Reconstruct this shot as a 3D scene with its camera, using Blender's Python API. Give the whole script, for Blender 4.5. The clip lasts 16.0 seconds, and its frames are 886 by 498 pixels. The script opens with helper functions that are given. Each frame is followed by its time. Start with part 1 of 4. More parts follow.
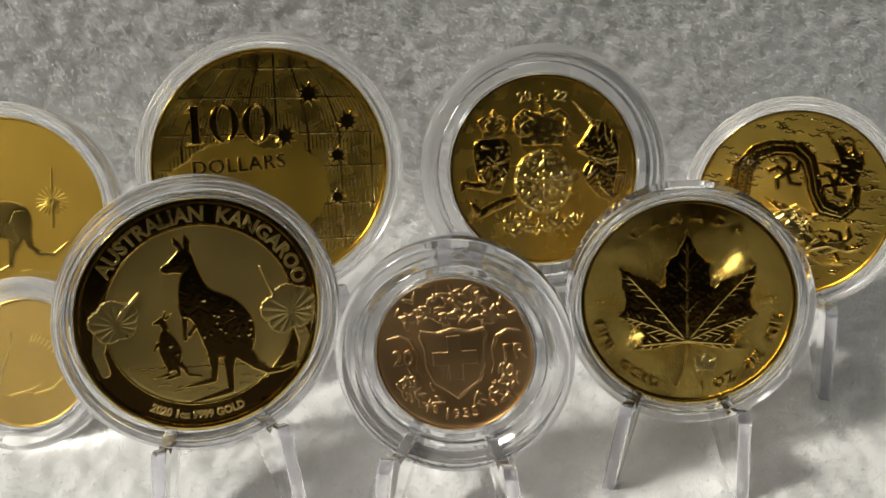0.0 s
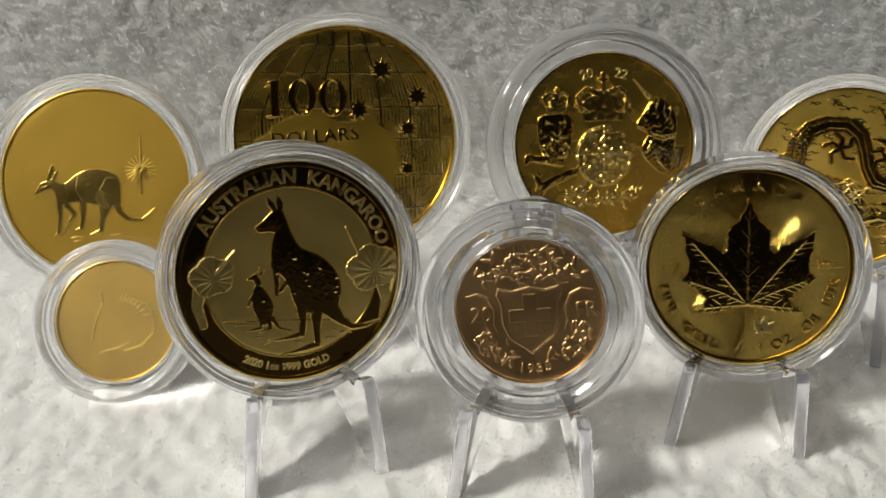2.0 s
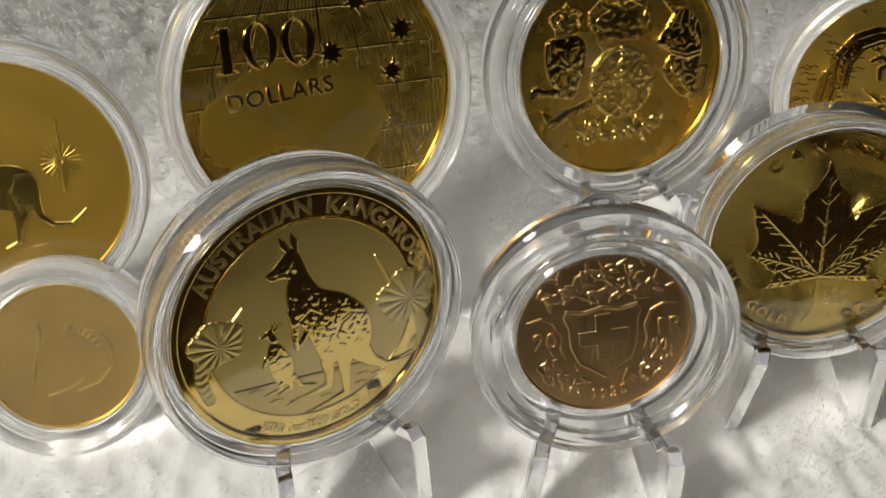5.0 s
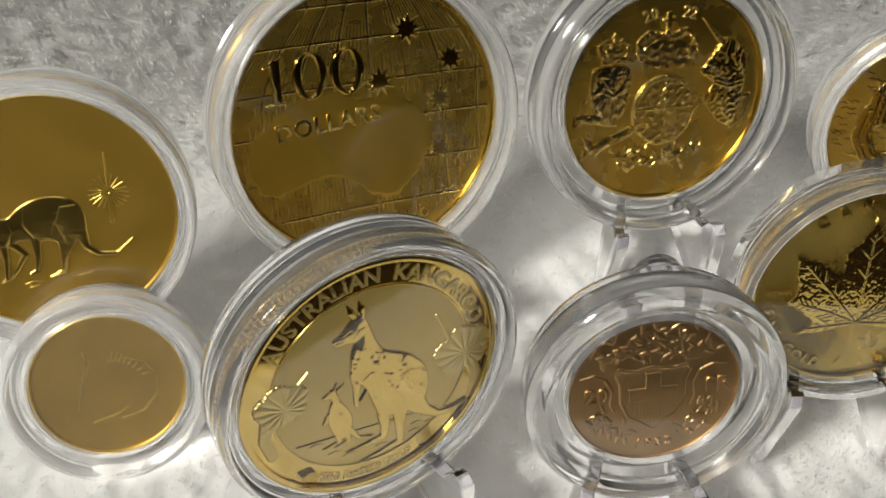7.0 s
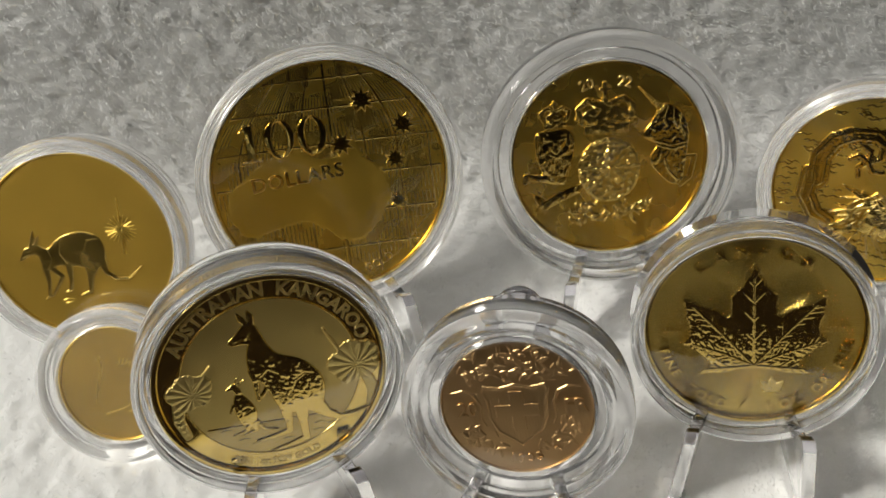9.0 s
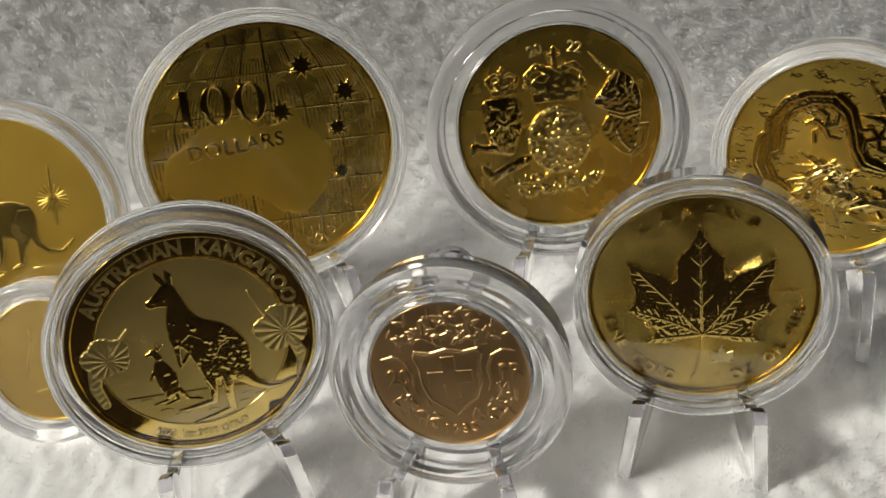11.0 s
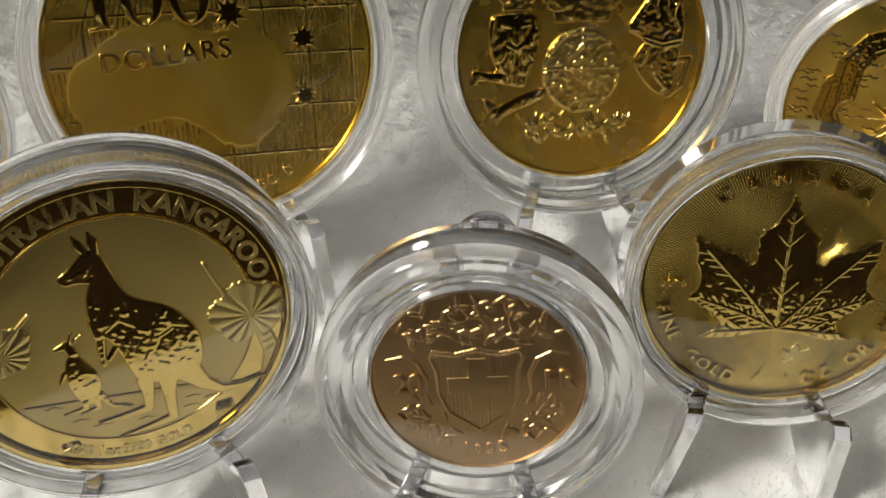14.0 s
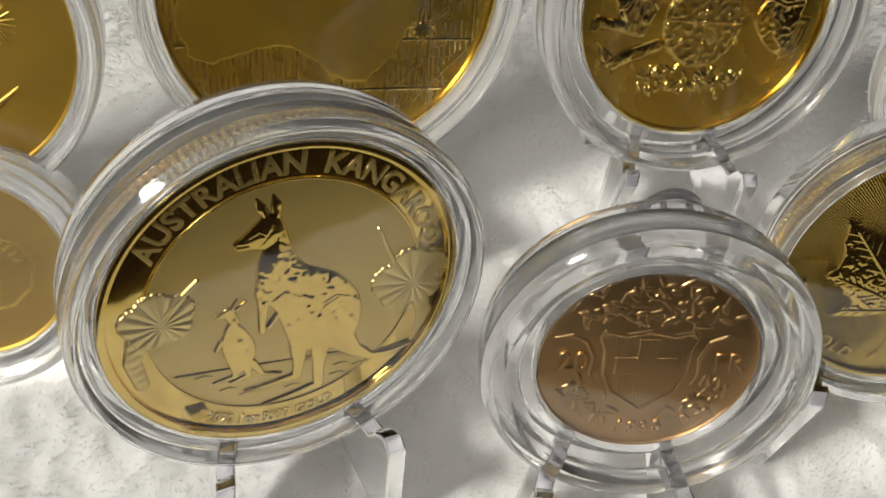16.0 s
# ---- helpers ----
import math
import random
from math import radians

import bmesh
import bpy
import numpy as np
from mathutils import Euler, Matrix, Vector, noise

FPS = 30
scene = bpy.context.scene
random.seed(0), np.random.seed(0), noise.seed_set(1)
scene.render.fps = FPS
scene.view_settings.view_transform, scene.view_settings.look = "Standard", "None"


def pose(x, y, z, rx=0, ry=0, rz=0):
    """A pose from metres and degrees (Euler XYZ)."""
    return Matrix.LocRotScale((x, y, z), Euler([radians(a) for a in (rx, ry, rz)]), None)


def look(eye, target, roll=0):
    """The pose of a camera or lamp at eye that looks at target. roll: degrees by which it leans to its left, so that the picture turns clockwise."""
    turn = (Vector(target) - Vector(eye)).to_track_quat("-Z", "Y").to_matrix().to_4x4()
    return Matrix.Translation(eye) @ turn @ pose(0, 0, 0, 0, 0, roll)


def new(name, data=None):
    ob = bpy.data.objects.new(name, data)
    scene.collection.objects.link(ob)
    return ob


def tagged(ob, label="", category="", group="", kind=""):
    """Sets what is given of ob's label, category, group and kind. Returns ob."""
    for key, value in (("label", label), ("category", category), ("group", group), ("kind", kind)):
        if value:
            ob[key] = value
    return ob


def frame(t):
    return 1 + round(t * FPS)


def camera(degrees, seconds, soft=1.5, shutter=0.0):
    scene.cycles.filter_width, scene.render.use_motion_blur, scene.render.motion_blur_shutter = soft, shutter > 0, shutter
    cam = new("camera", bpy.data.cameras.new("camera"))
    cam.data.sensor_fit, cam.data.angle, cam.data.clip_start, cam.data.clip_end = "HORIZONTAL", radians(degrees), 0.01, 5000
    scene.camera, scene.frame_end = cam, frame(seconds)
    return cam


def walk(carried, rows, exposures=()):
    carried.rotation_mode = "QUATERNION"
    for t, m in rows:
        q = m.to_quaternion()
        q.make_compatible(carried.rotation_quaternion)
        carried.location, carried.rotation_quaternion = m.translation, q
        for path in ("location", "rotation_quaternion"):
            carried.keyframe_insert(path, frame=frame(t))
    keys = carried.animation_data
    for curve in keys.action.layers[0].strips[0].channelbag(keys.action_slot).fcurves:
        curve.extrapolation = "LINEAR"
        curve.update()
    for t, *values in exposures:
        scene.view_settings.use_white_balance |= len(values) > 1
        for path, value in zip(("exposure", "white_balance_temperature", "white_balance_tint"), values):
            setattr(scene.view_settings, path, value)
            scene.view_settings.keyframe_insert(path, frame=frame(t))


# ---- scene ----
MM = 0.001
cam = camera(48.88, 16.0, soft=1.6)
# seconds, place in millimetres, turn in degrees
ROWS = [
    (0, 0.00, 0.00, 97.00, 64.00, -0.00, 0.00),
    (0.5, -3.17, -3.80, 96.84, 64.03, 0.08, 0.52),
    (1, -4.55, -5.65, 96.59, 63.98, -0.03, 1.17),
    (1.5, -6.07, -6.90, 96.15, 63.99, -0.12, 1.46),
    (2, -8.15, -9.17, 96.00, 63.85, 0.01, 1.21),
    (2.5, -12.76, -4.83, 96.20, 63.79, 0.18, 0.63),
    (3, -14.43, 4.08, 97.72, 63.87, 0.71, -2.28),
    (3.5, -17.15, 4.33, 99.37, 62.60, 1.33, -4.01),
    (4, -24.99, 14.39, 99.65, 58.48, 0.64, -5.50),
    (4.2, -26.06, 23.36, 100.85, 55.36, 0.11, -6.42),
    (6.3, -41.45, 37.88, 115.20, 47.64, -3.12, -11.57),
    (6.5, -41.72, 40.43, 115.31, 46.43, -3.69, -11.66),
    (7, -41.05, 44.76, 120.39, 45.35, -3.64, -9.53),
    (7.5, -31.34, 34.09, 131.14, 48.20, -1.57, -5.48),
    (8, -11.99, 20.78, 135.16, 49.43, 1.64, -1.42),
    (8.5, -5.34, 12.95, 139.77, 52.10, 3.45, 1.96),
    (9, 5.27, 21.03, 128.16, 50.96, 5.20, 3.01),
    (9.5, 14.27, 17.12, 125.54, 51.99, 6.81, 3.90),
    (9.7, 17.05, 16.55, 124.55, 52.64, 7.32, 4.40),
    (12, 9.80, 26.63, 110.56, 52.40, 3.10, 1.72),
    (12.5, 7.85, 30.09, 108.00, 52.15, 2.46, 0.81),
    (13, 6.35, 34.17, 106.33, 51.87, 1.72, -0.07),
    (13.5, 1.06, 37.54, 103.19, 50.38, 0.12, -0.92),
    (14, -6.07, 48.92, 100.94, 47.63, -1.72, -1.89),
    (14.5, -11.87, 50.49, 100.83, 45.80, -3.49, -2.69),
    (15, -20.24, 52.70, 100.18, 44.43, -5.33, -3.47),
    (15.5, -27.35, 57.73, 99.65, 42.90, -7.21, -4.00),
    (16, -32.74, 59.53, 99.43, 41.64, -8.76, -4.30),
]
walk(cam, [(t, pose(x * MM, y * MM, z * MM, rx, ry, rz)) for t, x, y, z, rx, ry, rz in ROWS])

# ---- light: one warm shaded lamp above and to the side, and an added soft fill, in a dim room ----
scene.view_settings.exposure = 0.0
world = bpy.data.worlds.new("room_dark")
scene.world = world
world.use_nodes = True
world.node_tree.nodes["Background"].inputs["Color"].default_value = (1.0, 0.9, 0.78, 1)
world.node_tree.nodes["Background"].inputs["Strength"].default_value = 0.004


def area_lamp(name, eye, target, size, watts, colour, spread):
    data = bpy.data.lights.new(name, "AREA")
    data.shape, data.size, data.energy, data.color, data.spread = "DISK", size, watts, colour, radians(spread)
    ob = new(name, data)
    ob.matrix_world = look(eye, target)
    return ob


area_lamp("desk_lamp", (-0.74, -0.20, 0.76), (0.0, 0.12, 0.0), 0.21, 1.42, (0.985, 0.955, 0.87), 70)
# added fill, no real lamp: stands in for light bounced off the ceiling
area_lamp("overhead_fill", (0.10, 0.25, 1.55), (0.0, 0.14, 0.0), 0.7, 0.82, (0.985, 0.96, 0.88), 150)


# ---- materials ----
def node(mat, kind, **inputs):
    n = mat.node_tree.nodes.new(kind)
    for key, value in inputs.items():
        n.inputs[key.replace("_", " ")].default_value = value
    return n


def plain(name, colour, rough, metal=0.0):
    mat = bpy.data.materials.new(name)
    mat.use_nodes = True
    bsdf = mat.node_tree.nodes["Principled BSDF"]
    bsdf.inputs["Base Color"].default_value = (*colour, 1)
    bsdf.inputs["Roughness"].default_value = rough
    bsdf.inputs["Metallic"].default_value = metal
    return mat, bsdf


def coords(mat):
    return mat.node_tree.nodes.new("ShaderNodeTexCoord").outputs["Object"]


def noise_node(mat, scale, detail=3.0):
    n = node(mat, "ShaderNodeTexNoise", Scale=scale, Detail=detail)
    mat.node_tree.links.new(coords(mat), n.inputs["Vector"])
    return n.outputs["Fac"]


def ramp(mat, fac, low, high, a=0.3, b=0.7):
    n = mat.node_tree.nodes.new("ShaderNodeMapRange")
    mat.node_tree.links.new(fac, n.inputs["Value"])
    for key, value in zip(("From Min", "From Max", "To Min", "To Max"), (a, b, low, high)):
        n.inputs[key].default_value = value
    return n.outputs["Result"]


def mixed(mat, fac, one, two):
    n = mat.node_tree.nodes.new("ShaderNodeMix")
    n.data_type = "RGBA"
    mat.node_tree.links.new(fac, n.inputs["Factor"])
    n.inputs[6].default_value, n.inputs[7].default_value = (*one, 1), (*two, 1)
    return n.outputs[2]


def bump(mat, bsdf, fac, strength, distance):
    n = node(mat, "ShaderNodeBump", Strength=strength, Distance=distance)
    mat.node_tree.links.new(fac, n.inputs["Height"])
    mat.node_tree.links.new(n.outputs["Normal"], bsdf.inputs["Normal"])


def metal(name, colour, rough, spread=0.05, bumps=0.0, scale=900.0, depth=0.00004):
    """Minted metal: slight clouding of the polish, and a fine grain where it is frosted."""
    mat, bsdf = plain(name, colour, rough, 1.0)
    link = mat.node_tree.links.new
    cloud = noise_node(mat, 160.0)
    link(ramp(mat, cloud, max(rough - spread, 0.02), rough + spread), bsdf.inputs["Roughness"])
    dark = tuple(c * 0.9 for c in colour)
    link(mixed(mat, cloud, dark, colour), bsdf.inputs["Base Color"])
    if bumps:
        bump(mat, bsdf, noise_node(mat, scale, 2.0), bumps, depth)
    return mat


GOLD = (0.86, 0.62, 0.17)
gold_mirror = metal("gold_polished", GOLD, 0.045, 0.02)
gold_struck = metal("gold_struck", GOLD, 0.16, 0.05, 0.25, 700.0)
gold_frost = metal("gold_frosted", (0.80, 0.60, 0.20), 0.38, 0.04, 0.3, 6000.0, 0.00001)
gold_letter = metal("gold_letter", (0.86, 0.66, 0.24), 0.30, 0.05)
gold_fur = metal("gold_fur", GOLD, 0.06, 0.02, 0.3, 1400.0, 0.00003)
gold_red = metal("gold_reddish", (0.55, 0.355, 0.16), 0.34, 0.06, 0.25, 900.0)
gold_satin = metal("gold_satin", (0.85, 0.60, 0.125), 0.33, 0.05)
gold_dull = metal("gold_dull_frosted", (0.46, 0.295, 0.05), 0.52, 0.04, 0.3, 5000.0, 0.00001)
gold_back = metal("gold_reverse", (0.90, 0.65, 0.20), 0.5, 0.05)
gold_soft = metal("gold_soft_polish", (0.84, 0.60, 0.16), 0.24, 0.05, 0.2, 900.0)
gold_dome = metal("gold_dome", (0.87, 0.59, 0.10), 0.28, 0.03)
gold_map = metal("gold_map_frosted", (0.87, 0.585, 0.095), 0.33, 0.04, 0.3, 3000.0, 0.00002)

# radially grooved fields
def grooved(name, colour, rough, strength):
    mat = metal(name, colour, rough, 0.03)
    nodes, link = mat.node_tree.nodes, mat.node_tree.links.new
    turn = nodes.new("ShaderNodeTexGradient")
    turn.gradient_type = "RADIAL"
    link(coords(mat), turn.inputs["Vector"])
    many = nodes.new("ShaderNodeMath")
    many.operation = "MULTIPLY"
    many.inputs[1].default_value = 2 * math.pi * 300
    link(turn.outputs["Fac"], many.inputs[0])
    wave = nodes.new("ShaderNodeMath")
    wave.operation = "SINE"
    link(many.outputs[0], wave.inputs[0])
    bump(mat, nodes["Principled BSDF"], wave.outputs[0], strength, 0.00003)
    return mat


gold_rays = grooved("gold_radial_grooved", (0.74, 0.53, 0.13), 0.10, 0.85)
gold_fine_rays = grooved("gold_fine_grooved", (0.88, 0.60, 0.115), 0.27, 0.16)


def clear(name, colour, rough=0.0):
    mat, bsdf = plain(name, colour, rough)
    bsdf.inputs["Transmission Weight"].default_value = 1.0
    bsdf.inputs["IOR"].default_value = 1.49
    mat.node_tree.links.new(ramp(mat, noise_node(mat, 120.0), rough, rough + 0.05, 0.45, 0.8), bsdf.inputs["Roughness"])
    return mat


acrylic = clear("clear_acrylic", (0.985, 0.985, 0.985))
acrylic_milky = clear("milky_acrylic", (0.96, 0.96, 0.96), 0.14)
acrylic_milky.node_tree.nodes["Principled BSDF"].inputs["Transmission Weight"].default_value = 0.84
acrylic_hazy = clear("hazy_acrylic", (0.97, 0.97, 0.96), 0.05)
acrylic_hazy.node_tree.nodes["Principled BSDF"].inputs["Transmission Weight"].default_value = 0.97
acrylic_soft = clear("worn_acrylic", (0.97, 0.97, 0.97), 0.05)
acrylic_soft.node_tree.nodes["Principled BSDF"].inputs["Transmission Weight"].default_value = 0.95
acrylic_stand = clear("clear_stand_acrylic", (0.84, 0.83, 0.90), 0.12)

towel_cloth, _b = plain("white_plush", (0.80, 0.79, 0.78), 0.95)
_b.inputs["Sheen Weight"].default_value = 0.3
_b.inputs["Sheen Roughness"].default_value = 0.4
towel_cloth.node_tree.links.new(mixed(towel_cloth, noise_node(towel_cloth, 260.0, 5.0), (0.82, 0.82, 0.815), (0.90, 0.90, 0.895)), _b.inputs["Base Color"])
bump(towel_cloth, _b, noise_node(towel_cloth, 900.0, 4.0), 0.15, 0.0005)

fibre, _b = plain("white_plush_fibre", (0.84, 0.83, 0.82), 0.4)
_g = fibre.node_tree.nodes.new("ShaderNodeNewGeometry")
_c = mixed(fibre, _g.outputs["Random Per Island"], (0.86, 0.86, 0.855), (0.93, 0.93, 0.925))
fibre.node_tree.links.new(_c, _b.inputs["Base Color"])
_t = fibre.node_tree.nodes.new("ShaderNodeBsdfTranslucent")
fibre.node_tree.links.new(_c, _t.inputs["Color"])
_x = node(fibre, "ShaderNodeMixShader", Fac=0.68)
fibre.node_tree.links.new(_b.outputs[0], _x.inputs[1])
fibre.node_tree.links.new(_t.outputs[0], _x.inputs[2])
fibre.node_tree.links.new(_x.outputs[0], fibre.node_tree.nodes["Material Output"].inputs["Surface"])

wall_paint, _b = plain("dark_wall_paint", (0.10, 0.08, 0.06), 0.8)
wall_paint.node_tree.links.new(mixed(wall_paint, noise_node(wall_paint, 3.0), (0.04, 0.033, 0.026), (0.06, 0.05, 0.038)), _b.inputs["Base Color"])
wood, _b = plain("dark_table_wood", (0.02, 0.014, 0.01), 0.9)
_b.inputs["Specular IOR Level"].default_value = 0.1
wood.node_tree.links.new(mixed(wood, noise_node(wood, 14.0, 6.0), (0.012, 0.008, 0.006), (0.03, 0.02, 0.014)), _b.inputs["Base Color"])


# ---- mesh helpers, in millimetres ----
def part(name, verts, faces, material, parent=None, label="", smooth=False):
    mesh = bpy.data.meshes.new(name)
    mesh.from_pydata([(x * MM, y * MM, z * MM) for x, y, z in verts], [], faces)
    mesh.materials.append(material)
    if smooth:
        mesh.polygons.foreach_set("use_smooth", [True] * len(mesh.polygons))
    mesh.update()
    ob = new(name, mesh)
    if parent:
        ob.parent = parent
    if label:
        ob["label"] = label
    return ob


def box(x0, x1, y0, y1, z0, z1):
    v = [(x, y, z) for z in (z0, z1) for y in (y0, y1) for x in (x0, x1)]
    return v, [(0, 2, 3, 1), (4, 5, 7, 6), (0, 1, 5, 4), (2, 6, 7, 3), (0, 4, 6, 2), (1, 3, 7, 5)]


def turned(profile, steps=144, closed=True):
    """A solid of revolution round z. profile: (radius, height) from axis to axis, or a closed ring when no radius is nought."""
    verts, faces, rings = [], [], []
    for r, z in profile:
        if r == 0:
            rings.append([len(verts)])
            verts.append((0, 0, z))
        else:
            rings.append(list(range(len(verts), len(verts) + steps)))
            verts += [(r * math.cos(2 * math.pi * k / steps), r * math.sin(2 * math.pi * k / steps), z) for k in range(steps)]
    pairs = list(zip(rings, rings[1:])) + ([(rings[-1], rings[0])] if closed and profile[0][0] > 0 else [])
    for a, b in pairs:
        for k in range(steps):
            q = [a[k % len(a)], a[(k + 1) % len(a)], b[(k + 1) % len(b)], b[k % len(b)]]
            q = list(dict.fromkeys(q))
            if len(q) > 2:
                faces.append(q)
    return verts, faces


def fillet(profile, r=0.25, n=3):
    """Rounds the corners of an open profile."""
    out = [profile[0]]
    for a, b, c in zip(profile, profile[1:], profile[2:]):
        a, b, c = (np.array(p, float) for p in (a, b, c))
        la, lc = np.linalg.norm(a - b), np.linalg.norm(c - b)
        k = min(r, la * 0.45, lc * 0.45)
        p, q = b + (a - b) / la * k, b + (c - b) / lc * k
        for t in np.linspace(0, 1, n):
            out.append(tuple((1 - t) ** 2 * p + 2 * t * (1 - t) * b + t * t * q))
    return out + [profile[-1]]


# signed distances in the plane of a coin
def limb(X, Y, points):
    """A chain of tapering limbs: points of x, y, radius."""
    d = np.full(X.shape, 1e3)
    for (ax, ay, ar), (bx, by, br) in zip(points, points[1:]):
        dx, dy = bx - ax, by - ay
        t = np.clip(((X - ax) * dx + (Y - ay) * dy) / (dx * dx + dy * dy + 1e-9), 0, 1)
        d = np.minimum(d, np.hypot(X - ax - t * dx, Y - ay - t * dy) - (ar + (br - ar) * t))
    return d


def oval(X, Y, cx, cy, a, b, turn=0.0):
    c, s = math.cos(radians(turn)), math.sin(radians(turn))
    u, v = (X - cx) * c + (Y - cy) * s, -(X - cx) * s + (Y - cy) * c
    k = np.hypot(u / a, v / b)
    return (k - 1) * min(a, b)


def poly(X, Y, pts):
    """A polygon of any shape."""
    d, inside = np.full(X.shape, 1e3), np.zeros(X.shape, bool)
    for (ax, ay), (bx, by) in zip(pts, pts[1:] + pts[:1]):
        dx, dy = bx - ax, by - ay
        t = np.clip(((X - ax) * dx + (Y - ay) * dy) / (dx * dx + dy * dy + 1e-9), 0, 1)
        d = np.minimum(d, np.hypot(X - ax - t * dx, Y - ay - t * dy))
        inside ^= ((ay > Y) != (by > Y)) & (X < dx * (Y - ay) / (dy if dy else 1e-9) + ax)
    return np.where(inside, -d, d)


def eased(pts, times=2):
    """A closed outline with its corners cut round."""
    for _ in range(times):
        pts = [(a[0] * k + b[0] * (1 - k), a[1] * k + b[1] * (1 - k)) for a, b in zip(pts, pts[1:] + pts[:1]) for k in (0.75, 0.25)]
    return pts


def strokes(X, Y, lines, w0=0.09, w1=0.05):
    """Many thin tapering lines as one shape."""
    return union(*[limb(X, Y, [(a, b, w0 + (w1 - w0) * k / (len(line) - 1)) for k, (a, b) in enumerate(line)]) for line in lines])


def union(*ds):
    return np.minimum.reduce(ds)


def blend(a, b, k=0.6):
    h = np.clip(0.5 + 0.5 * (b - a) / k, 0, 1)
    return b * (1 - h) + a * h - k * h * (1 - h)


def flat(X, Y):
    return 0 * X


def relief(name, parent, material, extent, shape, height=0.25, edge=0.12, step=0.12, detail=None, round_=0.0, base=flat, label=""):
    """A raised shape on a coin's face: a skin over the places where shape() is below nought."""
    x0, x1, y0, y1 = extent
    xs, ys = np.arange(x0, x1 + step, step), np.arange(y0, y1 + step, step)
    X, Y = np.meshgrid(xs, ys)
    S = shape(X, Y)
    p = np.clip((edge - S) / (2 * edge), 0, 1)
    p = p * p * (3 - 2 * p)
    Z = -0.05 + (height + 0.05) * p
    if round_:
        Z += round_ * np.sqrt(np.clip(-S / 3.0, 0, 1)) * p
    if detail is not None:
        Z += detail(X, Y, S) * p
    Z += base(X, Y)
    near = S < edge
    keep = near[:-1, :-1] | near[1:, :-1] | near[:-1, 1:] | near[1:, 1:]
    n = len(xs)
    J, I = np.nonzero(keep)
    quads = np.stack([J * n + I, J * n + I + 1, (J + 1) * n + I + 1, (J + 1) * n + I], -1)
    used, inverse = np.unique(quads, return_inverse=True)
    V = np.stack([X.ravel()[used], Y.ravel()[used], Z.ravel()[used]], -1)
    return part(name, V.tolist(), inverse.reshape(-1, 4).tolist(), material, parent, label, True)


def waves(X, Y, scale, seed=0):
    """Smooth uneven waves, about -1 to 1."""
    r = np.random.RandomState(seed)
    total = 0 * X
    for k in range(7):
        a, ph = r.uniform(0, 2 * np.pi), r.uniform(0, 6.28)
        w = scale * r.uniform(0.6, 1.8)
        total = total + np.sin((X * np.cos(a) + Y * np.sin(a)) * w + ph + 1.3 * np.sin(w * 0.5 * (Y * np.cos(a) - X * np.sin(a)) + ph))
    return total / 4


def words(name, text, parent, material, size, at=None, arc=None, below=False, height=0.16, bold=0.0, space=1.0, base=None, wide=1.0, span=0.0):
    """Raised lettering, straight at a place or bent along an arc of radius and middle angle."""
    cu = bpy.data.curves.new(name, "FONT")
    cu.body, cu.size, cu.align_x, cu.align_y = text, size, "CENTER", "CENTER"
    cu.extrude, cu.offset, cu.space_character, cu.resolution_u = height * 0.6, bold - size * 0.012, space, 3
    cu.bevel_depth, cu.bevel_resolution = height * 0.4, 1
    ob = new(name, cu)
    bpy.context.view_layer.update()
    mesh = bpy.data.meshes.new_from_object(ob.evaluated_get(bpy.context.evaluated_depsgraph_get()))
    bpy.data.objects.remove(ob)
    bpy.data.curves.remove(cu)
    if span:
        xs = [v.co.x for v in mesh.vertices]
        wide = radians(span) * arc[0] / (max(xs) - min(xs))
    for v in mesh.vertices:
        x, y, z = v.co
        x *= wide
        if arc:
            radius, middle = arc
            if below:
                a, r = radians(middle) + x / radius, radius - y
            else:
                a, r = radians(middle) - x / radius, radius + y
            x, y = r * math.cos(a), r * math.sin(a)
        else:
            x, y = x + at[0], y + at[1]
        if base:
            z += float(base(np.array(x), np.array(y)))
        v.co = (x * MM, y * MM, z * MM)
    mesh.materials.clear()
    mesh.materials.append(material)
    got = new(name, mesh)
    got.parent = parent
    return got


def thing(name, m, label, category, group=""):
    ob = new(name)
    ob.empty_display_size = 0.005
    ob.matrix_world = m
    return tagged(ob, label, category, group)


def upright(c, yaw, lean):
    """The pose of a face with its middle at c (millimetres), turned by yaw and leaning back."""
    y, l = radians(yaw), radians(lean)
    n = Vector((math.sin(y) * math.cos(l), -math.cos(y) * math.cos(l), math.sin(l)))
    h = Vector((math.cos(y), math.sin(y), 0))
    v = n.cross(h)
    m = Matrix((h, v, n)).transposed().to_4x4()
    m.translation = Vector(c) * MM
    return m


# ---- the setting: dim room, table, plush towel ----
def slab(name, a, label):
    ob = part(name, *box(*a), wall_paint)
    return tagged(ob, label, "wall", kind="structure")


slab("wall_north", (-800, 800, 800, 840, -750, 1700), "plain dark painted wall of a dim room")
slab("wall_south", (-800, 800, -840, -800, -750, 1700), "plain dark painted wall of a dim room")
slab("wall_east", (800, 840, -800, 800, -750, 1700), "plain dark painted wall of a dim room")
slab("wall_west", (-840, -800, -800, 800, -750, 1700), "plain dark painted wall of a dim room")
slab("ceiling", (-840, 840, -840, 840, 1704, 1744), "plain dark ceiling of a dim room")
slab("floor", (-840, 840, -840, 840, -794, -754), "plain dark floor of a dim room")
tagged(part("table_top", *box(-600, 600, -500, 500, -30, -1), wood), "dark wooden table top under the plush towel", "table", kind="structure")

BEND = 24.0


def drape_line(x):
    return 191 + 0.17 * x


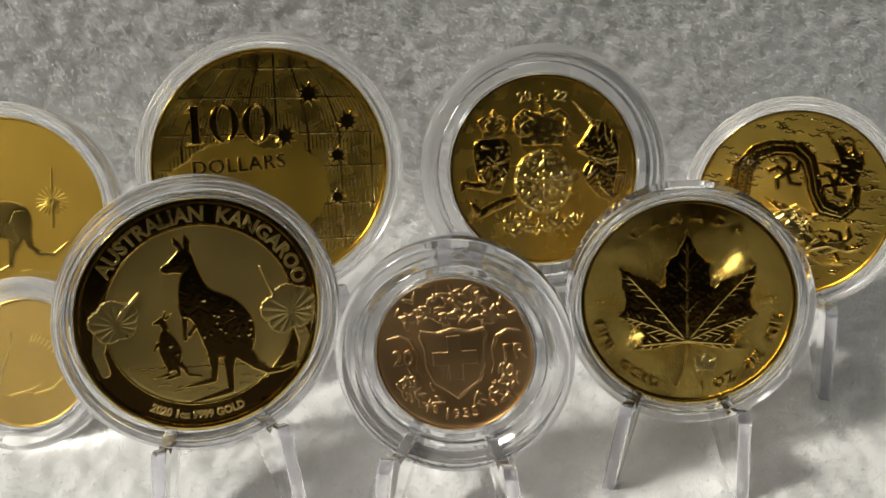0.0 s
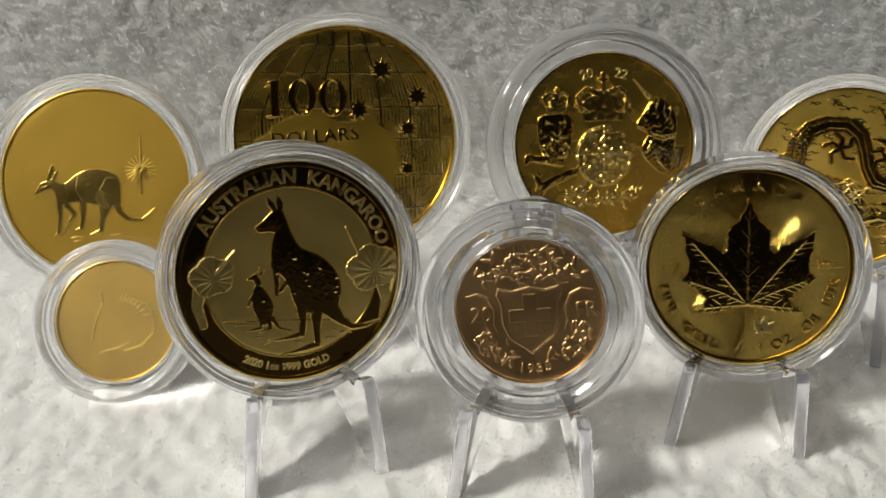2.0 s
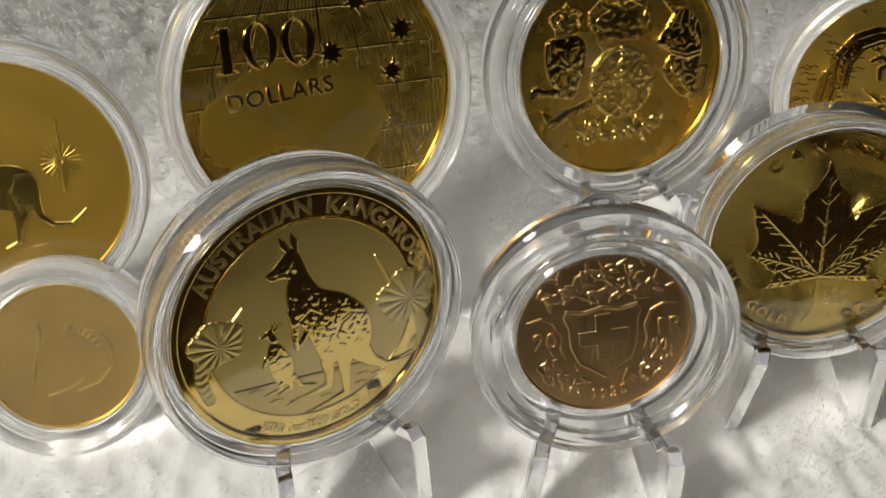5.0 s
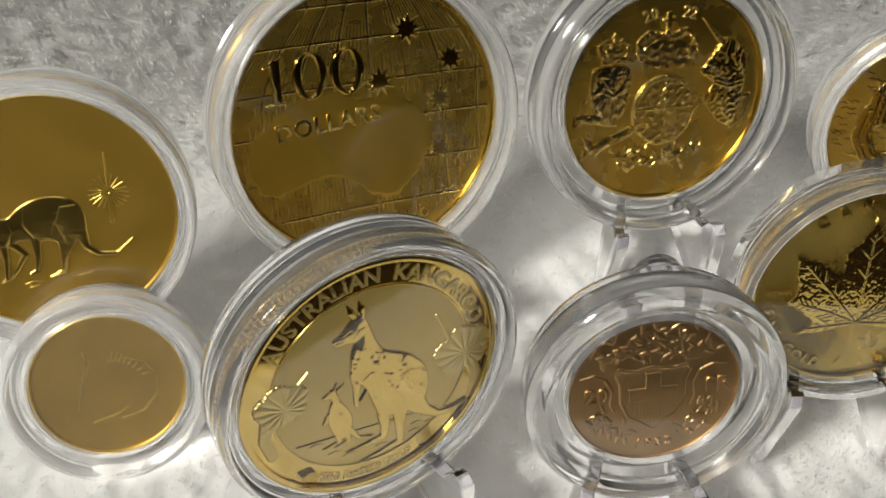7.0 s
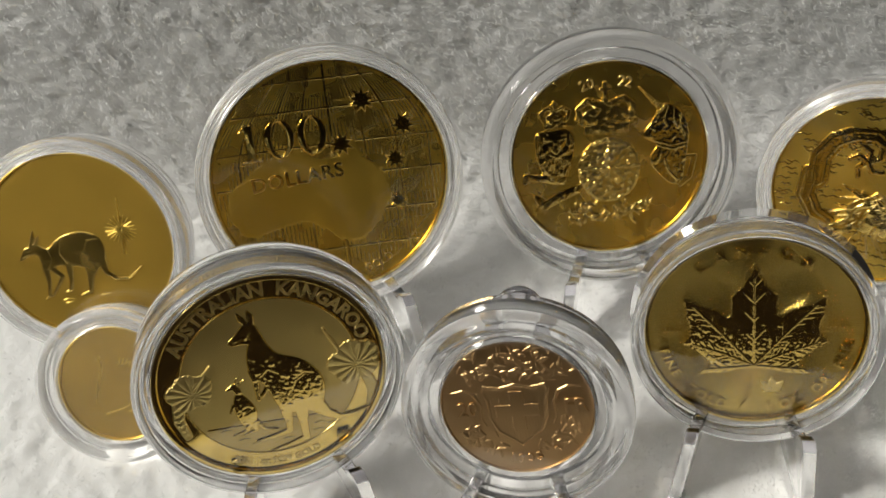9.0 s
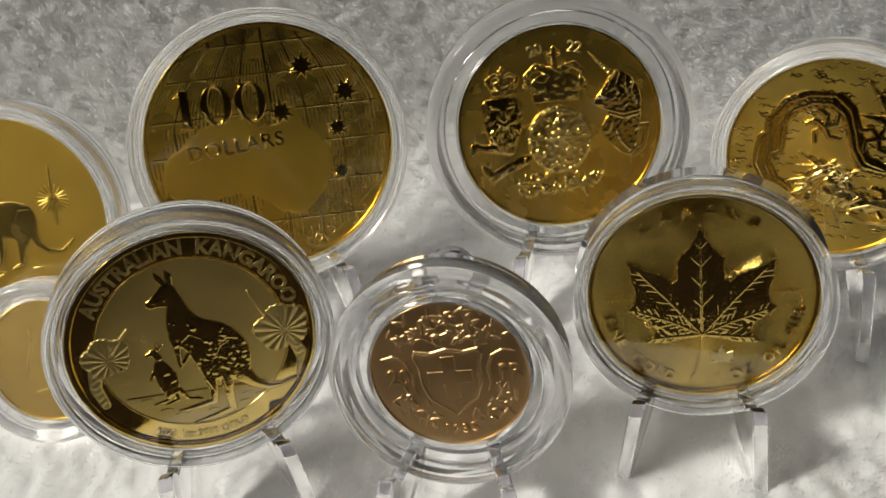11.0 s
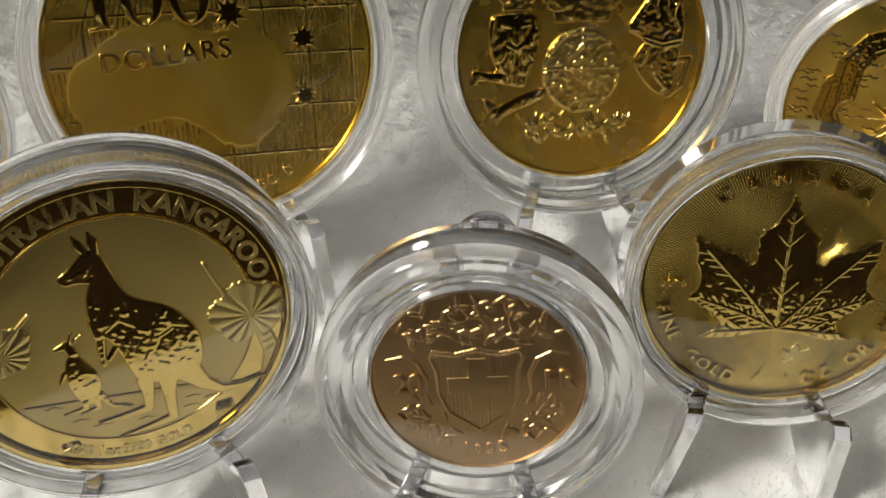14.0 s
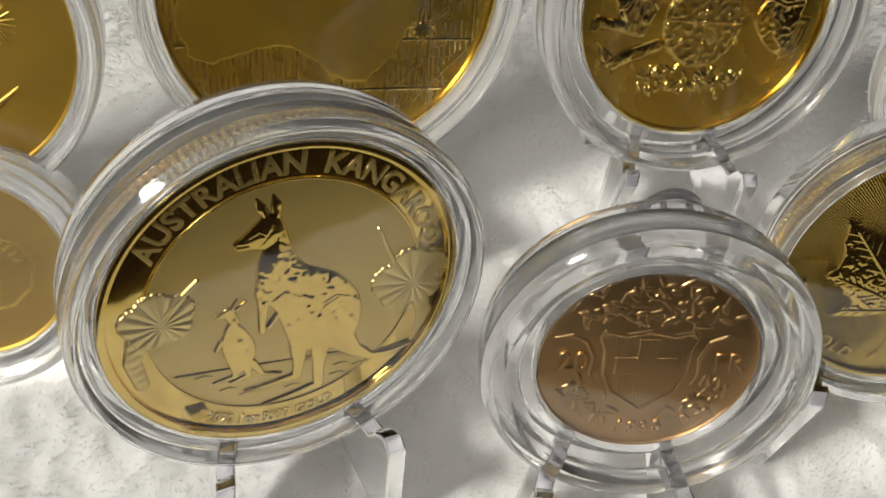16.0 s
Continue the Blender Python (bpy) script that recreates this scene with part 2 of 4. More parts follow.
def towel_at(x, s):
    """Place and lift direction on the towel; s runs along its length, over the table and up the drape."""
    edge = drape_line(x) - BEND
    low = 1.6 + 0.9 * np.sin(x * 0.031 + 1.0) * np.sin(s * 0.027) + 2.2 * np.clip((s - 110) / 60, 0, 1)
    over = np.clip((s - edge) / BEND, 0, math.pi / 2)
    up = np.maximum(s - edge - BEND * math.pi / 2, 0)
    y = np.minimum(s, edge) + BEND * np.sin(over) + up * 0.10
    z = low + BEND * (1 - np.cos(over)) + up
    return y, z, -np.sin(over), np.cos(over)


def towel_lump(x, s):
    flat_part = np.clip((175 - s) / 30, 0.2, 1)
    return flat_part * (0.35 * waves(x, s, 0.42, 3) + 0.35 * waves(x, s, 1.2, 4)) + 0.6 * waves(x, s, 0.12, 5) + (1 - flat_part) * (0.4 * waves(x * 0.45, s * 1.3, 1.7, 6) + 0.2 * waves(x * 0.6, s * 1.6, 2.6, 11))


def build_towel():
    xs = np.concatenate([np.arange(-420, -130, 6.0), np.arange(-130, 110, 0.8), np.arange(110, 421, 6.0)])
    ss = np.concatenate([np.arange(53, 300, 0.8), np.arange(300, 420, 6.0)])
    X, S = np.meshgrid(xs, ss)
    S = S + np.clip((90 - S) / 30, 0, 1) * 2 * np.sin(X * 0.05)
    y, z, ny, nz = towel_at(X, S)
    k = towel_lump(X, S)
    y, z = y + k * ny, np.maximum(z + k * nz, -0.6)
    n = len(xs)
    J, I = np.mgrid[0:len(ss) - 1, 0:n - 1]
    q = np.stack([J * n + I, J * n + I + 1, (J + 1) * n + I + 1, (J + 1) * n + I], -1).reshape(-1, 4)
    ob = part("towel", np.stack([X, y, z], -1).reshape(-1, 3).tolist(), q.tolist(), towel_cloth, smooth=True)
    return tagged(ob, "white plush towel spread on the table and draped up behind", "towel")


def build_pile():
    """The towel's pile: many short bent fibres."""
    r = np.random.RandomState(7)
    n = 240000
    x, s = r.uniform(-125, 105, n), r.uniform(60, 262, n)
    y, z, ny, nz = towel_at(x, s)
    k = towel_lump(x, s)
    root = np.stack([x, y + k * ny, z + k * nz], -1)
    up = np.stack([0 * x, ny, nz], -1)
    along = np.stack([0 * x, nz, -ny], -1)
    side = np.stack([1 + 0 * x, 0 * x, 0 * x], -1)
    drape = np.clip((s - 165) / 25, 0, 1)
    a = (2.2 * waves(x, s, 0.35, 8) + r.normal(0, 0.9, n)) * (1 - drape) + drape * (r.normal(0, 0.6, n) + 0.5 * waves(x, s, 0.15, 9) + 1.3 * waves(x * 0.5, s * 1.3, 1.1, 10))
    lay = side * np.cos(a)[:, None] + along * np.sin(a)[:, None]
    length = (r.uniform(0.5, 1.1, n) + 0.5 * drape)[:, None]
    mid = root + (up * (0.38 + 0.02 * drape)[:, None] + lay * 0.25) * length
    tip = root + (up * (0.5 + 0.08 * drape)[:, None] + lay * 0.8) * length
    b = r.uniform(0, 6.28, n)
    w = (side * np.cos(b)[:, None] + along * np.sin(b)[:, None]) * (r.uniform(0.03, 0.055, n) * (1 + 1.0 * drape))[:, None]
    V = np.stack([root - w, root + w, mid + w * 0.8, mid - w * 0.8, tip], 1).reshape(-1, 3)
    o = np.arange(n)[:, None] * 5
    quads, tris = (o + [0, 1, 2, 3]).tolist(), (o + [3, 2, 4]).tolist()
    ob = part("towel_pile", V.tolist(), quads + tris, fibre)
    return tagged(ob, "soft white fibres of the plush towel pile", "towel pile", kind="stuff")


build_towel()
build_pile()


# ---- capsules and stands ----
def capsule(m, coin_r, outer, front, back, label, lip=1.0, ring=None, rim=acrylic, pane_material=acrylic):
    """A round clear capsule in two halves that close at the coin's middle; z = 0 is the coin's face."""
    ob = thing("coin_capsule", m, label, "coin capsule", "coin capsules")
    r, seam = coin_r + 0.18, -1.1
    w = ring or coin_r + 1.0
    pane = front - 1.9
    top = [(0, pane), (r, pane), (r, seam + 0.03), (outer, seam + 0.03), (outer, front - 1.0), (outer - 0.9, front), (w + lip, front), (w, pane + 1.0), (0, pane + 1.0)]
    low = [(w + lip, back), (outer - 0.9, back), (outer - 0.25, back + 0.9), (outer - 0.25, seam - 0.03), (r, seam - 0.03), (r, back + 0.9), (w, back + 0.9)]
    disc = [(0, back + 0.9), (r - 0.02, back + 0.9), (r - 0.02, back + 1.9), (0, back + 1.9)]
    for name, prof in (("front_shell", top), ("back_rim", low), ("back_pane", disc)):
        shell = part(name, *turned(fillet(prof, 0.3)), pane_material, ob, smooth=True)
        shell.visible_shadow = name == "back_rim"
        mod_sharp(shell)
        shell.data.materials.append(rim)
        for face in shell.data.polygons:
            c = face.center
            face.material_index = int(math.hypot(c.x, c.y) > (r - 0.25) * MM)
            if abs(face.normal.z) > 0.99:
                face.use_smooth = False
    return ob


def mod_sharp(ob):
    ob.data.set_sharp_from_angle(angle=radians(40))


def sheet(outline, side, spread, thick):
    """A flat plate standing on edge: outline of (forward, height); side -1 or 1; its front is spread further apart than its rear."""
    verts = []
    for k in (-0.5, 0.5):
        for u, z in outline:
            verts.append((side * (spread[0] + (spread[1] - spread[0]) * (u + 14) / 22 + 0.16 * max(0.0, 9 - z)) + k * thick, -u, z))
    n = len(outline)
    faces = [tuple(range(n))[::-1], tuple(range(n, 2 * n))] + [(i, (i + 1) % n, n + (i + 1) % n, n + i) for i in range(n)]
    return verts, faces


def stand(c, yaw, lean, outer, front, back, ground, label, reach=8.5, lip=1.0, high=37.5):
    """A clear easel of two side plates joined by a rounded arch behind the capsule."""
    l = radians(lean)
    m = upright(c, yaw, lean)
    foot = m @ Vector((0, -outer * MM, (front + back) / 2 * MM))
    cradle = foot.z / MM - ground + (outer - math.sqrt(outer ** 2 - reach ** 2)) * math.cos(l) - 0.4
    half = (front - back) / 2
    f, b = half * math.cos(l) + 0.4, -half * math.cos(l) - 0.3
    z0, t = cradle, math.tan(l)
    high -= ground
    hook = [(f + 1.2 * lip, -0.8), (f + 3.2 * lip, -0.8), (f + 3.4 * lip, z0 + 1.6 * lip), (f + 2.4 * lip, z0 + 3.0 * lip), (f + 1.2 * lip, z0 + 2.6 * lip), (f + 0.3 * lip, z0 + 0.9 * lip), (b, z0 + 0.4 + (f - b) * t * 0.4)]
    rest = [(b - (high - z0) * t, high), (b - (high - z0) * t - 1.8, high + 0.3), (b - (high - z0) * t - 7.5, -0.8), (b - (high - z0) * t - 5.4, -0.8), (b - (high - z0) * t * 0.82 - 2.0, z0 + (high - z0) * 0.72), (b - 1.2, z0 - 1.4)]
    outline = hook + rest
    ob = thing("coin_stand", pose(foot.x, foot.y, ground * MM, 0, 0, yaw), label, "coin stand", "coin stands")
    for side in (-1, 1):
        plate = part("side_plate", *sheet(outline, side, (2.4, reach), 1.9), acrylic_stand, ob)
        bevel(plate, 0.22)
    # arch over the top, between the plates
    verts, faces, steps = [], [], 14
    u = b - (high - z0) * t - 0.9
    for k in range(steps + 1):
        a = math.pi * k / steps
        for rr, du in ((3.3, 0.95), (3.3, -0.95), (1.3, -0.95), (1.3, 0.95)):
            verts.append((rr * math.cos(a), -(u + du - t * rr * math.sin(a)), high + rr * math.sin(a)))
    for k in range(steps):
        o = k * 4
        faces += [(o + i, o + (i + 1) % 4, o + 4 + (i + 1) % 4, o + 4 + i) for i in range(4)]
    faces += [(3, 2, 1, 0), tuple(steps * 4 + i for i in range(4))]
    arch = part("arch", verts, faces, acrylic_stand, ob)
    bevel(arch, 0.2)
    return ob


def bevel(ob, width):
    mod = ob.modifiers.new("bevel", "BEVEL")
    mod.width, mod.segments, mod.limit_method = width * MM, 2, "ANGLE"


# ---- coins: z = 0 is the field of the face ----
def reeding(ob, r, thick, high, material, teeth=150):
    """Upright ridges round a coin's edge."""
    verts, faces, n = [], [], teeth * 4
    for z in (high - 0.25, -thick + 0.1):
        for k in range(n):
            q = r + (0.015, 0.015, 0.13, 0.13)[k % 4]
            verts.append((q * math.cos(2 * math.pi * k / n), q * math.sin(2 * math.pi * k / n), z))
    faces = [(k, n + k, n + (k + 1) % n, (k + 1) % n) for k in range(n)]
    part("reeded_edge", verts, faces, material, ob)


def blank(ob, r, material, rim_material, rim=0.9, thick=2.3, high=0.35, beads=0, name="field", base=None, reeds=0):
    if reeds:
        reeding(ob, r, thick, high, rim_material, reeds)
    if base is None:
        part(name, *turned([(0, 0), (r - rim + 0.05, 0)], closed=False), material, ob)
    else:
        n = 24
        part(name, *turned([((r - rim + 0.05) * k / n, float(base(np.array((r - rim) * k / n), np.array(0.0)))) for k in range(n + 1)], closed=False), material, ob, smooth=True)
    prof = fillet([(r - rim, -0.05), (r - rim + 0.12, high), (r - 0.1, high), (r, high - 0.15), (r, -thick), (r - 0.8, -thick)], 0.08)
    mod_sharp(part("rim", *turned(prof, closed=False), rim_material, ob, smooth=True))
    part("reverse", *turned([(0, -thick + 0.05), (r - 0.78, -thick + 0.05)], closed=False), gold_back if rim_material is not gold_red else gold_red, ob)
    if beads:
        verts, faces = [], []
        for k in range(beads):
            a = 2 * math.pi * k / beads
            cx, cy, o = (r - rim - 0.12) * math.cos(a), (r - rim - 0.12) * math.sin(a), len(verts)
            verts += [(cx + 0.14 * math.cos(a + q), cy + 0.14 * math.sin(a + q), -0.01) for q in (0, 1.05, 2.09, 3.14, 4.19, 5.24)] + [(cx, cy, 0.14)]
            faces += [(o + i, o + (i + 1) % 6, o + 6) for i in range(6)]
        part("bead_border", verts, faces, rim_material, ob, smooth=True)


def star_shape(cx, cy, r0, r1, n, turn=0.0):
    return [(cx + (r0 if k % 2 else r1) * math.cos(math.pi * k / n + turn), cy + (r0 if k % 2 else r1) * math.sin(math.pi * k / n + turn)) for k in range(2 * n)]


COINS = {
    "K": ((-32.2, 112.8, 32.2), 20.2, 11.4),
    "F": ((1.6, 110.6, 27.6), -5.5, 15.8),
    "M": ((35.2, 123.1, 28.4), -6.7, 13.2),
    "B": ((17.4, 158.2, 35.2), 4.5, 19.1),
    "H": ((-28.4, 151.6, 38.3), 15.5, 21.0),
    "Q": ((-69.8, 142.3, 33.5), 4.0, 20.3),
    "S": ((-65.0, 129.4, 14.2), 2.0, 27.0),
    "D": ((58.0, 148.7, 33.0), -19.6, 15.0),
}


def coin(key, label, turn=0.0):
    return thing("gold_coin", upright(*COINS[key]) @ pose(0, 0, 0, 0, 0, turn), label, "coin", "coins on show")


def hopper(X, Y):
    """The large emblem: an upright plain form of rounded body, small head and long tail."""
    trunk = eased([(-1.9, 6.0), (-2.5, 4.5), (-2.8, 2.2), (-2.0, 0.4), (-1.2, -0.6), (-0.8, -2.0), (-0.2, -4.5), (0.3, -6.2), (1.6, -6.3), (3.6, -7.0), (4.2, -6.6),
                   (5.4, -6.9), (6.4, -5.6), (6.9, -3.4), (6.7, -1.4), (5.9, 0.2), (4.4, 1.9), (2.6, 2.9), (1.5, 3.6), (0.8, 5.0), (0.3, 6.8), (-0.1, 8.6), (-0.6, 9.4)])
    head = eased([(-0.4, 9.4), (-1.6, 9.5), (-2.6, 8.6), (-3.5, 7.8), (-4.4, 7.3), (-4.3, 6.7), (-3.8, 6.3), (-2.8, 6.4), (-1.9, 6.1), (-0.8, 5.8), (0.3, 7.0)], 1)
    ears = union(limb(X, Y, [(-1.4, 9.2, 0.3), (-1.9, 10.2, 0.42), (-2.2, 11.1, 0.1)]), limb(X, Y, [(-0.6, 9.2, 0.35), (-0.6, 10.2, 0.48), (-0.8, 11.2, 0.1)]))
    arms = union(limb(X, Y, [(-2.1, 1.8, 0.75), (-2.2, -0.2, 0.45), (-2.4, -2.2, 0.3), (-2.4, -2.8, 0.32)]), limb(X, Y, [(0.7, 0.3, 0.2), (-0.8, -1.1, 0.28), (-1.8, -2.4, 0.25)]))
    legs = union(limb(X, Y, [(0.8, -5.8, 0.85), (0.8, -7.6, 0.55), (0.5, -9.2, 0.48), (-1.4, -9.4, 0.36), (-4.3, -9.4, 0.16)]),
                 limb(X, Y, [(2.9, -6.2, 1.0), (2.7, -8.4, 0.6), (2.6, -11.1, 0.5), (0.4, -11.5, 0.36), (-2.8, -11.8, 0.14)]))
    tail = limb(X, Y, [(5.0, -6.2, 1.3), (6.2, -8.0, 0.75), (7.8, -9.3, 0.48), (9.8, -9.5, 0.34), (12.5, -8.9, 0.14)])
    return union(poly(X, Y, trunk), poly(X, Y, head), ears, arms, legs, tail)


def hopper_marks(X, Y, S):
    """Fur strokes thickest along the back, a line for the thigh and marks on the face."""
    lines = [[(3.2, -1.0), (4.4, -0.4), (5.6, -0.9)], [(2.4, -2.8), (3.2, -1.4), (4.4, -0.8)], [(-1.4, 0.6), (-0.2, 1.4), (1.0, 0.4)], [(-3.0, 7.4), (-2.2, 7.8), (-1.6, 7.4)], [(-4.0, 7.0), (-3.2, 6.9)], [(-1.9, 6.9), (-1.2, 7.8)], [(0.2, -6.0), (0.6, -7.4)], [(2.2, -6.2), (2.4, -8.2)]]
    cut = np.exp(-(np.maximum(strokes(X, Y, lines, 0.0, 0.0), 0) / 0.12) ** 2)
    tuft = np.maximum(waves(X * 0.9 + 0.5 * Y, Y * 0.7 - 0.4 * X, 5.0, 21) * waves(X, Y, 2.2, 22), 0)
    body = np.clip((Y + 6.5) / 3.0, 0, 1) * np.clip((5.5 - Y) / 1.5, 0.25, 1)
    slope = 0.10 * np.clip((Y + 0.32 * X - 1.2) / 5.0, 0, 1) * np.clip((1.6 + S) / 1.6, 0, 1)
    return 0.085 * tuft * body * np.clip(-S / 0.4, 0, 1) - 0.03 * cut - slope


def small_hopper(X, Y):
    trunk = eased([(-5.2, -0.8), (-5.8, -1.8), (-6.1, -3.6), (-5.8, -5.4), (-5.2, -7.0), (-4.2, -7.0), (-3.6, -6.2), (-3.1, -5.2), (-3.1, -3.9), (-3.7, -2.5), (-4.4, -1.2)])
    head = union(limb(X, Y, [(-6.2, 0.0, 0.2), (-5.2, 0.2, 0.5), (-4.8, -0.9, 0.45)]), limb(X, Y, [(-4.9, 0.5, 0.2), (-4.5, 1.4, 0.12)]), limb(X, Y, [(-4.5, 0.4, 0.2), (-3.7, 1.0, 0.1)]))
    legs = union(limb(X, Y, [(-5.0, -6.6, 0.4), (-5.1, -7.3, 0.3), (-7.1, -7.5, 0.14)]), limb(X, Y, [(-4.0, -6.4, 0.4), (-3.9, -7.6, 0.3), (-5.6, -7.9, 0.14)]), limb(X, Y, [(-3.5, -6.2, 0.4), (-2.7, -7.8, 0.25), (-0.8, -8.5, 0.1)]))
    return union(poly(X, Y, trunk), head, legs, limb(X, Y, [(-6.0, -2.8, 0.3), (-6.6, -3.8, 0.18)]))


def fur(X, Y, S):
    k = np.maximum(waves(X * 0.8, Y * 1.2, 4.0, 21) * waves(X, Y, 1.3, 22), 0)
    low = np.clip((2.5 - Y) / 5, 0, 1)
    return 0.05 * k * low * np.clip(-S / 0.5, 0, 1)


def bloom(cx, cy, r, n=26):
    def shape(X, Y):
        a, d = np.arctan2(Y - cy, X - cx), np.hypot(X - cx, Y - cy)
        return d - r * (0.80 + 0.16 * np.abs(np.sin(a * 2.5 + 0.4)) + 0.05 * np.abs(np.sin(a * n / 2)) + 0.06 * np.sin(a * 2 + 1))
    return shape


def petals(cx, cy, n=15):
    def detail(X, Y, S):
        a = np.arctan2(Y - cy + 0.6, X - cx - 0.3)
        return 0.06 * np.abs(np.sin(a * n / 2)) + 0.03
    return detail


def kangaroo_coin():
    ob = coin("K", "gold coin with polished figures on a frosted field")
    blank(ob, 16.1, gold_mirror, gold_mirror, rim=0.95, high=0.5, reeds=150)
    lift = lambda X, Y: 0.09 + 0 * X
    # frosted middle within a polished ring
    part("frosted_disc", *turned(fillet([(0, 0.09), (12.25, 0.09), (12.4, 0.13), (12.55, -0.02)], 0.05), closed=False), gold_frost, ob, "frosted gold centre disc")
    part("inner_line", *turned(fillet([(12.22, 0.08), (12.30, 0.22), (12.46, 0.22), (12.56, -0.02)], 0.03), closed=False), gold_struck, ob, smooth=True)
    ground = lambda X, Y: np.maximum(np.hypot(X, Y) - 12.1, Y + 0.16 * X + 7.2 + 0.12 * np.sin(X * 1.3))
    relief("ground_patch", ob, gold_frost, (-12.2, 12.2, -12.2, -4.6), ground, 0.05, 0.08, 0.12, lambda X, Y, S: 0.006 * np.sin(Y * 9 + 1.4 * X + np.sin(X)), base=lift)
    grass = [[(x, y), (x + 0.8, y + 0.1), (x + 1.7 + 0.3 * math.sin(x), y - 0.25)] for x, y in ((-8.6, -6.4), (-6.6, -8.6), (-2.4, -8.0), (-0.6, -10.4), (4.2, -9.3), (5.6, -8.6), (6.0, -9.9), (3.8, -10.4), (-4.9, -9.8))]
    relief("ground_line", ob, gold_mirror, (-11, 9, -11.6, -5), lambda X, Y: strokes(X, Y, grass + [[(-10.2, -5.6), (-6, -6.2), (0, -7.1), (7.6, -8.2)]]), 0.16, 0.08, 0.09, base=lift)
    relief("large_emblem", ob, gold_fur, (-5.2, 13.2, -12.6, 11.8), hopper, 0.26, 0.10, 0.08, hopper_marks, 0.05, base=lift)
    relief("small_emblem", ob, gold_fur, (-7.8, -0.3, -8.4, 1.9), small_hopper, 0.18, 0.08, 0.06, fur, 0.05, base=lift)
    for cx, cy, r, s0, s1 in ((-11.0, 1.2, 3.15, (-10.5, 1.6), (-7.5, 4.4)), (11.6, -0.9, 3.75, (9.8, 1.6), (8.4, 5.5))):
        flower = relief("flower", ob, gold_letter, (cx - r - 1, cx + r + 1, cy - r - 1, cy + r + 1), bloom(cx, cy, r), 0.26, 0.1, 0.08, petals(cx, cy))
        relief("flower_spike", flower, gold_letter, (min(s0[0], s1[0]) - 1, max(s0[0], s1[0]) + 1, s0[1] - 1, s1[1] + 1), lambda X, Y: limb(X, Y, [(*s0, 0.28), (*s1, 0.2)]), 0.36, 0.08, 0.08)
    bark = lambda X, Y, S: 0.015 * np.sin(Y * 7 + 1.2 * np.sin(X * 5))
    relief("flower_stem", ob, gold_letter, (-15.2, -11, -6.6, 0), lambda X, Y: np.maximum(limb(X, Y, [(-12.9, -0.6, 0.9), (-13.5, -2.8, 0.75), (-13.0, -5.6, 0.6)]), np.hypot(X, Y) - 15.1), 0.22, 0.1, 0.09, bark)
    relief("flower_stem", ob, gold_letter, (10.8, 15.6, -10.4, -2.5), lambda X, Y: np.maximum(limb(X, Y, [(12.7, -3.2, 0.75), (13.4, -6.2, 0.85), (12.6, -9.0, 0.7)]), np.hypot(X, Y) - 15.1), 0.22, 0.1, 0.09, bark)
    words("lettering", "AUSTRALIAN  KANGAROO", ob, gold_letter, 2.75, arc=(13.75, 78.8), bold=0.05, span=138)
    words("lettering", "2020 1oz 9999 GOLD", ob, gold_letter, 1.55, arc=(14.0, 261.0), below=True, bold=0.03, span=52)


def leaf_outline(s=1.0, cx=0.0, cy=0.0):
    """A five-lobed leaf with toothed edges, mirrored about its middle."""
    half = [(0, 10.2), (0.55, 8.5), (1.2, 7.6), (1.3, 7.0), (2.1, 6.4), (3.1, 5.1), (2.9, 4.3), (3.0, 2.6), (3.6, 2.2), (4.6, 3.2), (6.3, 3.8), (7.3, 4.2), (9.2, 5.2),
            (8.8, 3.6), (8.9, 2.4), (8.5, 1.6), (8.3, 0.4), (8.5, -0.7), (9.4, -1.7), (8.2, -2.5), (7.0, -3.4), (5.8, -4.6), (6.3, -5.6), (7.9, -6.7), (4.6, -6.6), (2.2, -6.0), (0.2, -5.7)]
    pts = half + [(-x, y) for x, y in half[::-1]]
    # small teeth along the longer edges
    toothed = []
    for (ax, ay), (bx, by) in zip(pts, pts[1:] + pts[:1]):
        toothed.append((ax, ay))
        n = math.hypot(bx - ax, by - ay)
        if n > 1.4 and ay > -5.5:
            k, d = 0.55, 0.28
            toothed += [(ax + (bx - ax) * k, ay + (by - ay) * k), (ax + (bx - ax) * (k + 0.12) + d * (ay - by) / n, ay + (by - ay) * (k + 0.12) + d * (bx - ax) / n)]
    return [(cx + x * s, cy + y * s) for x, y in toothed]


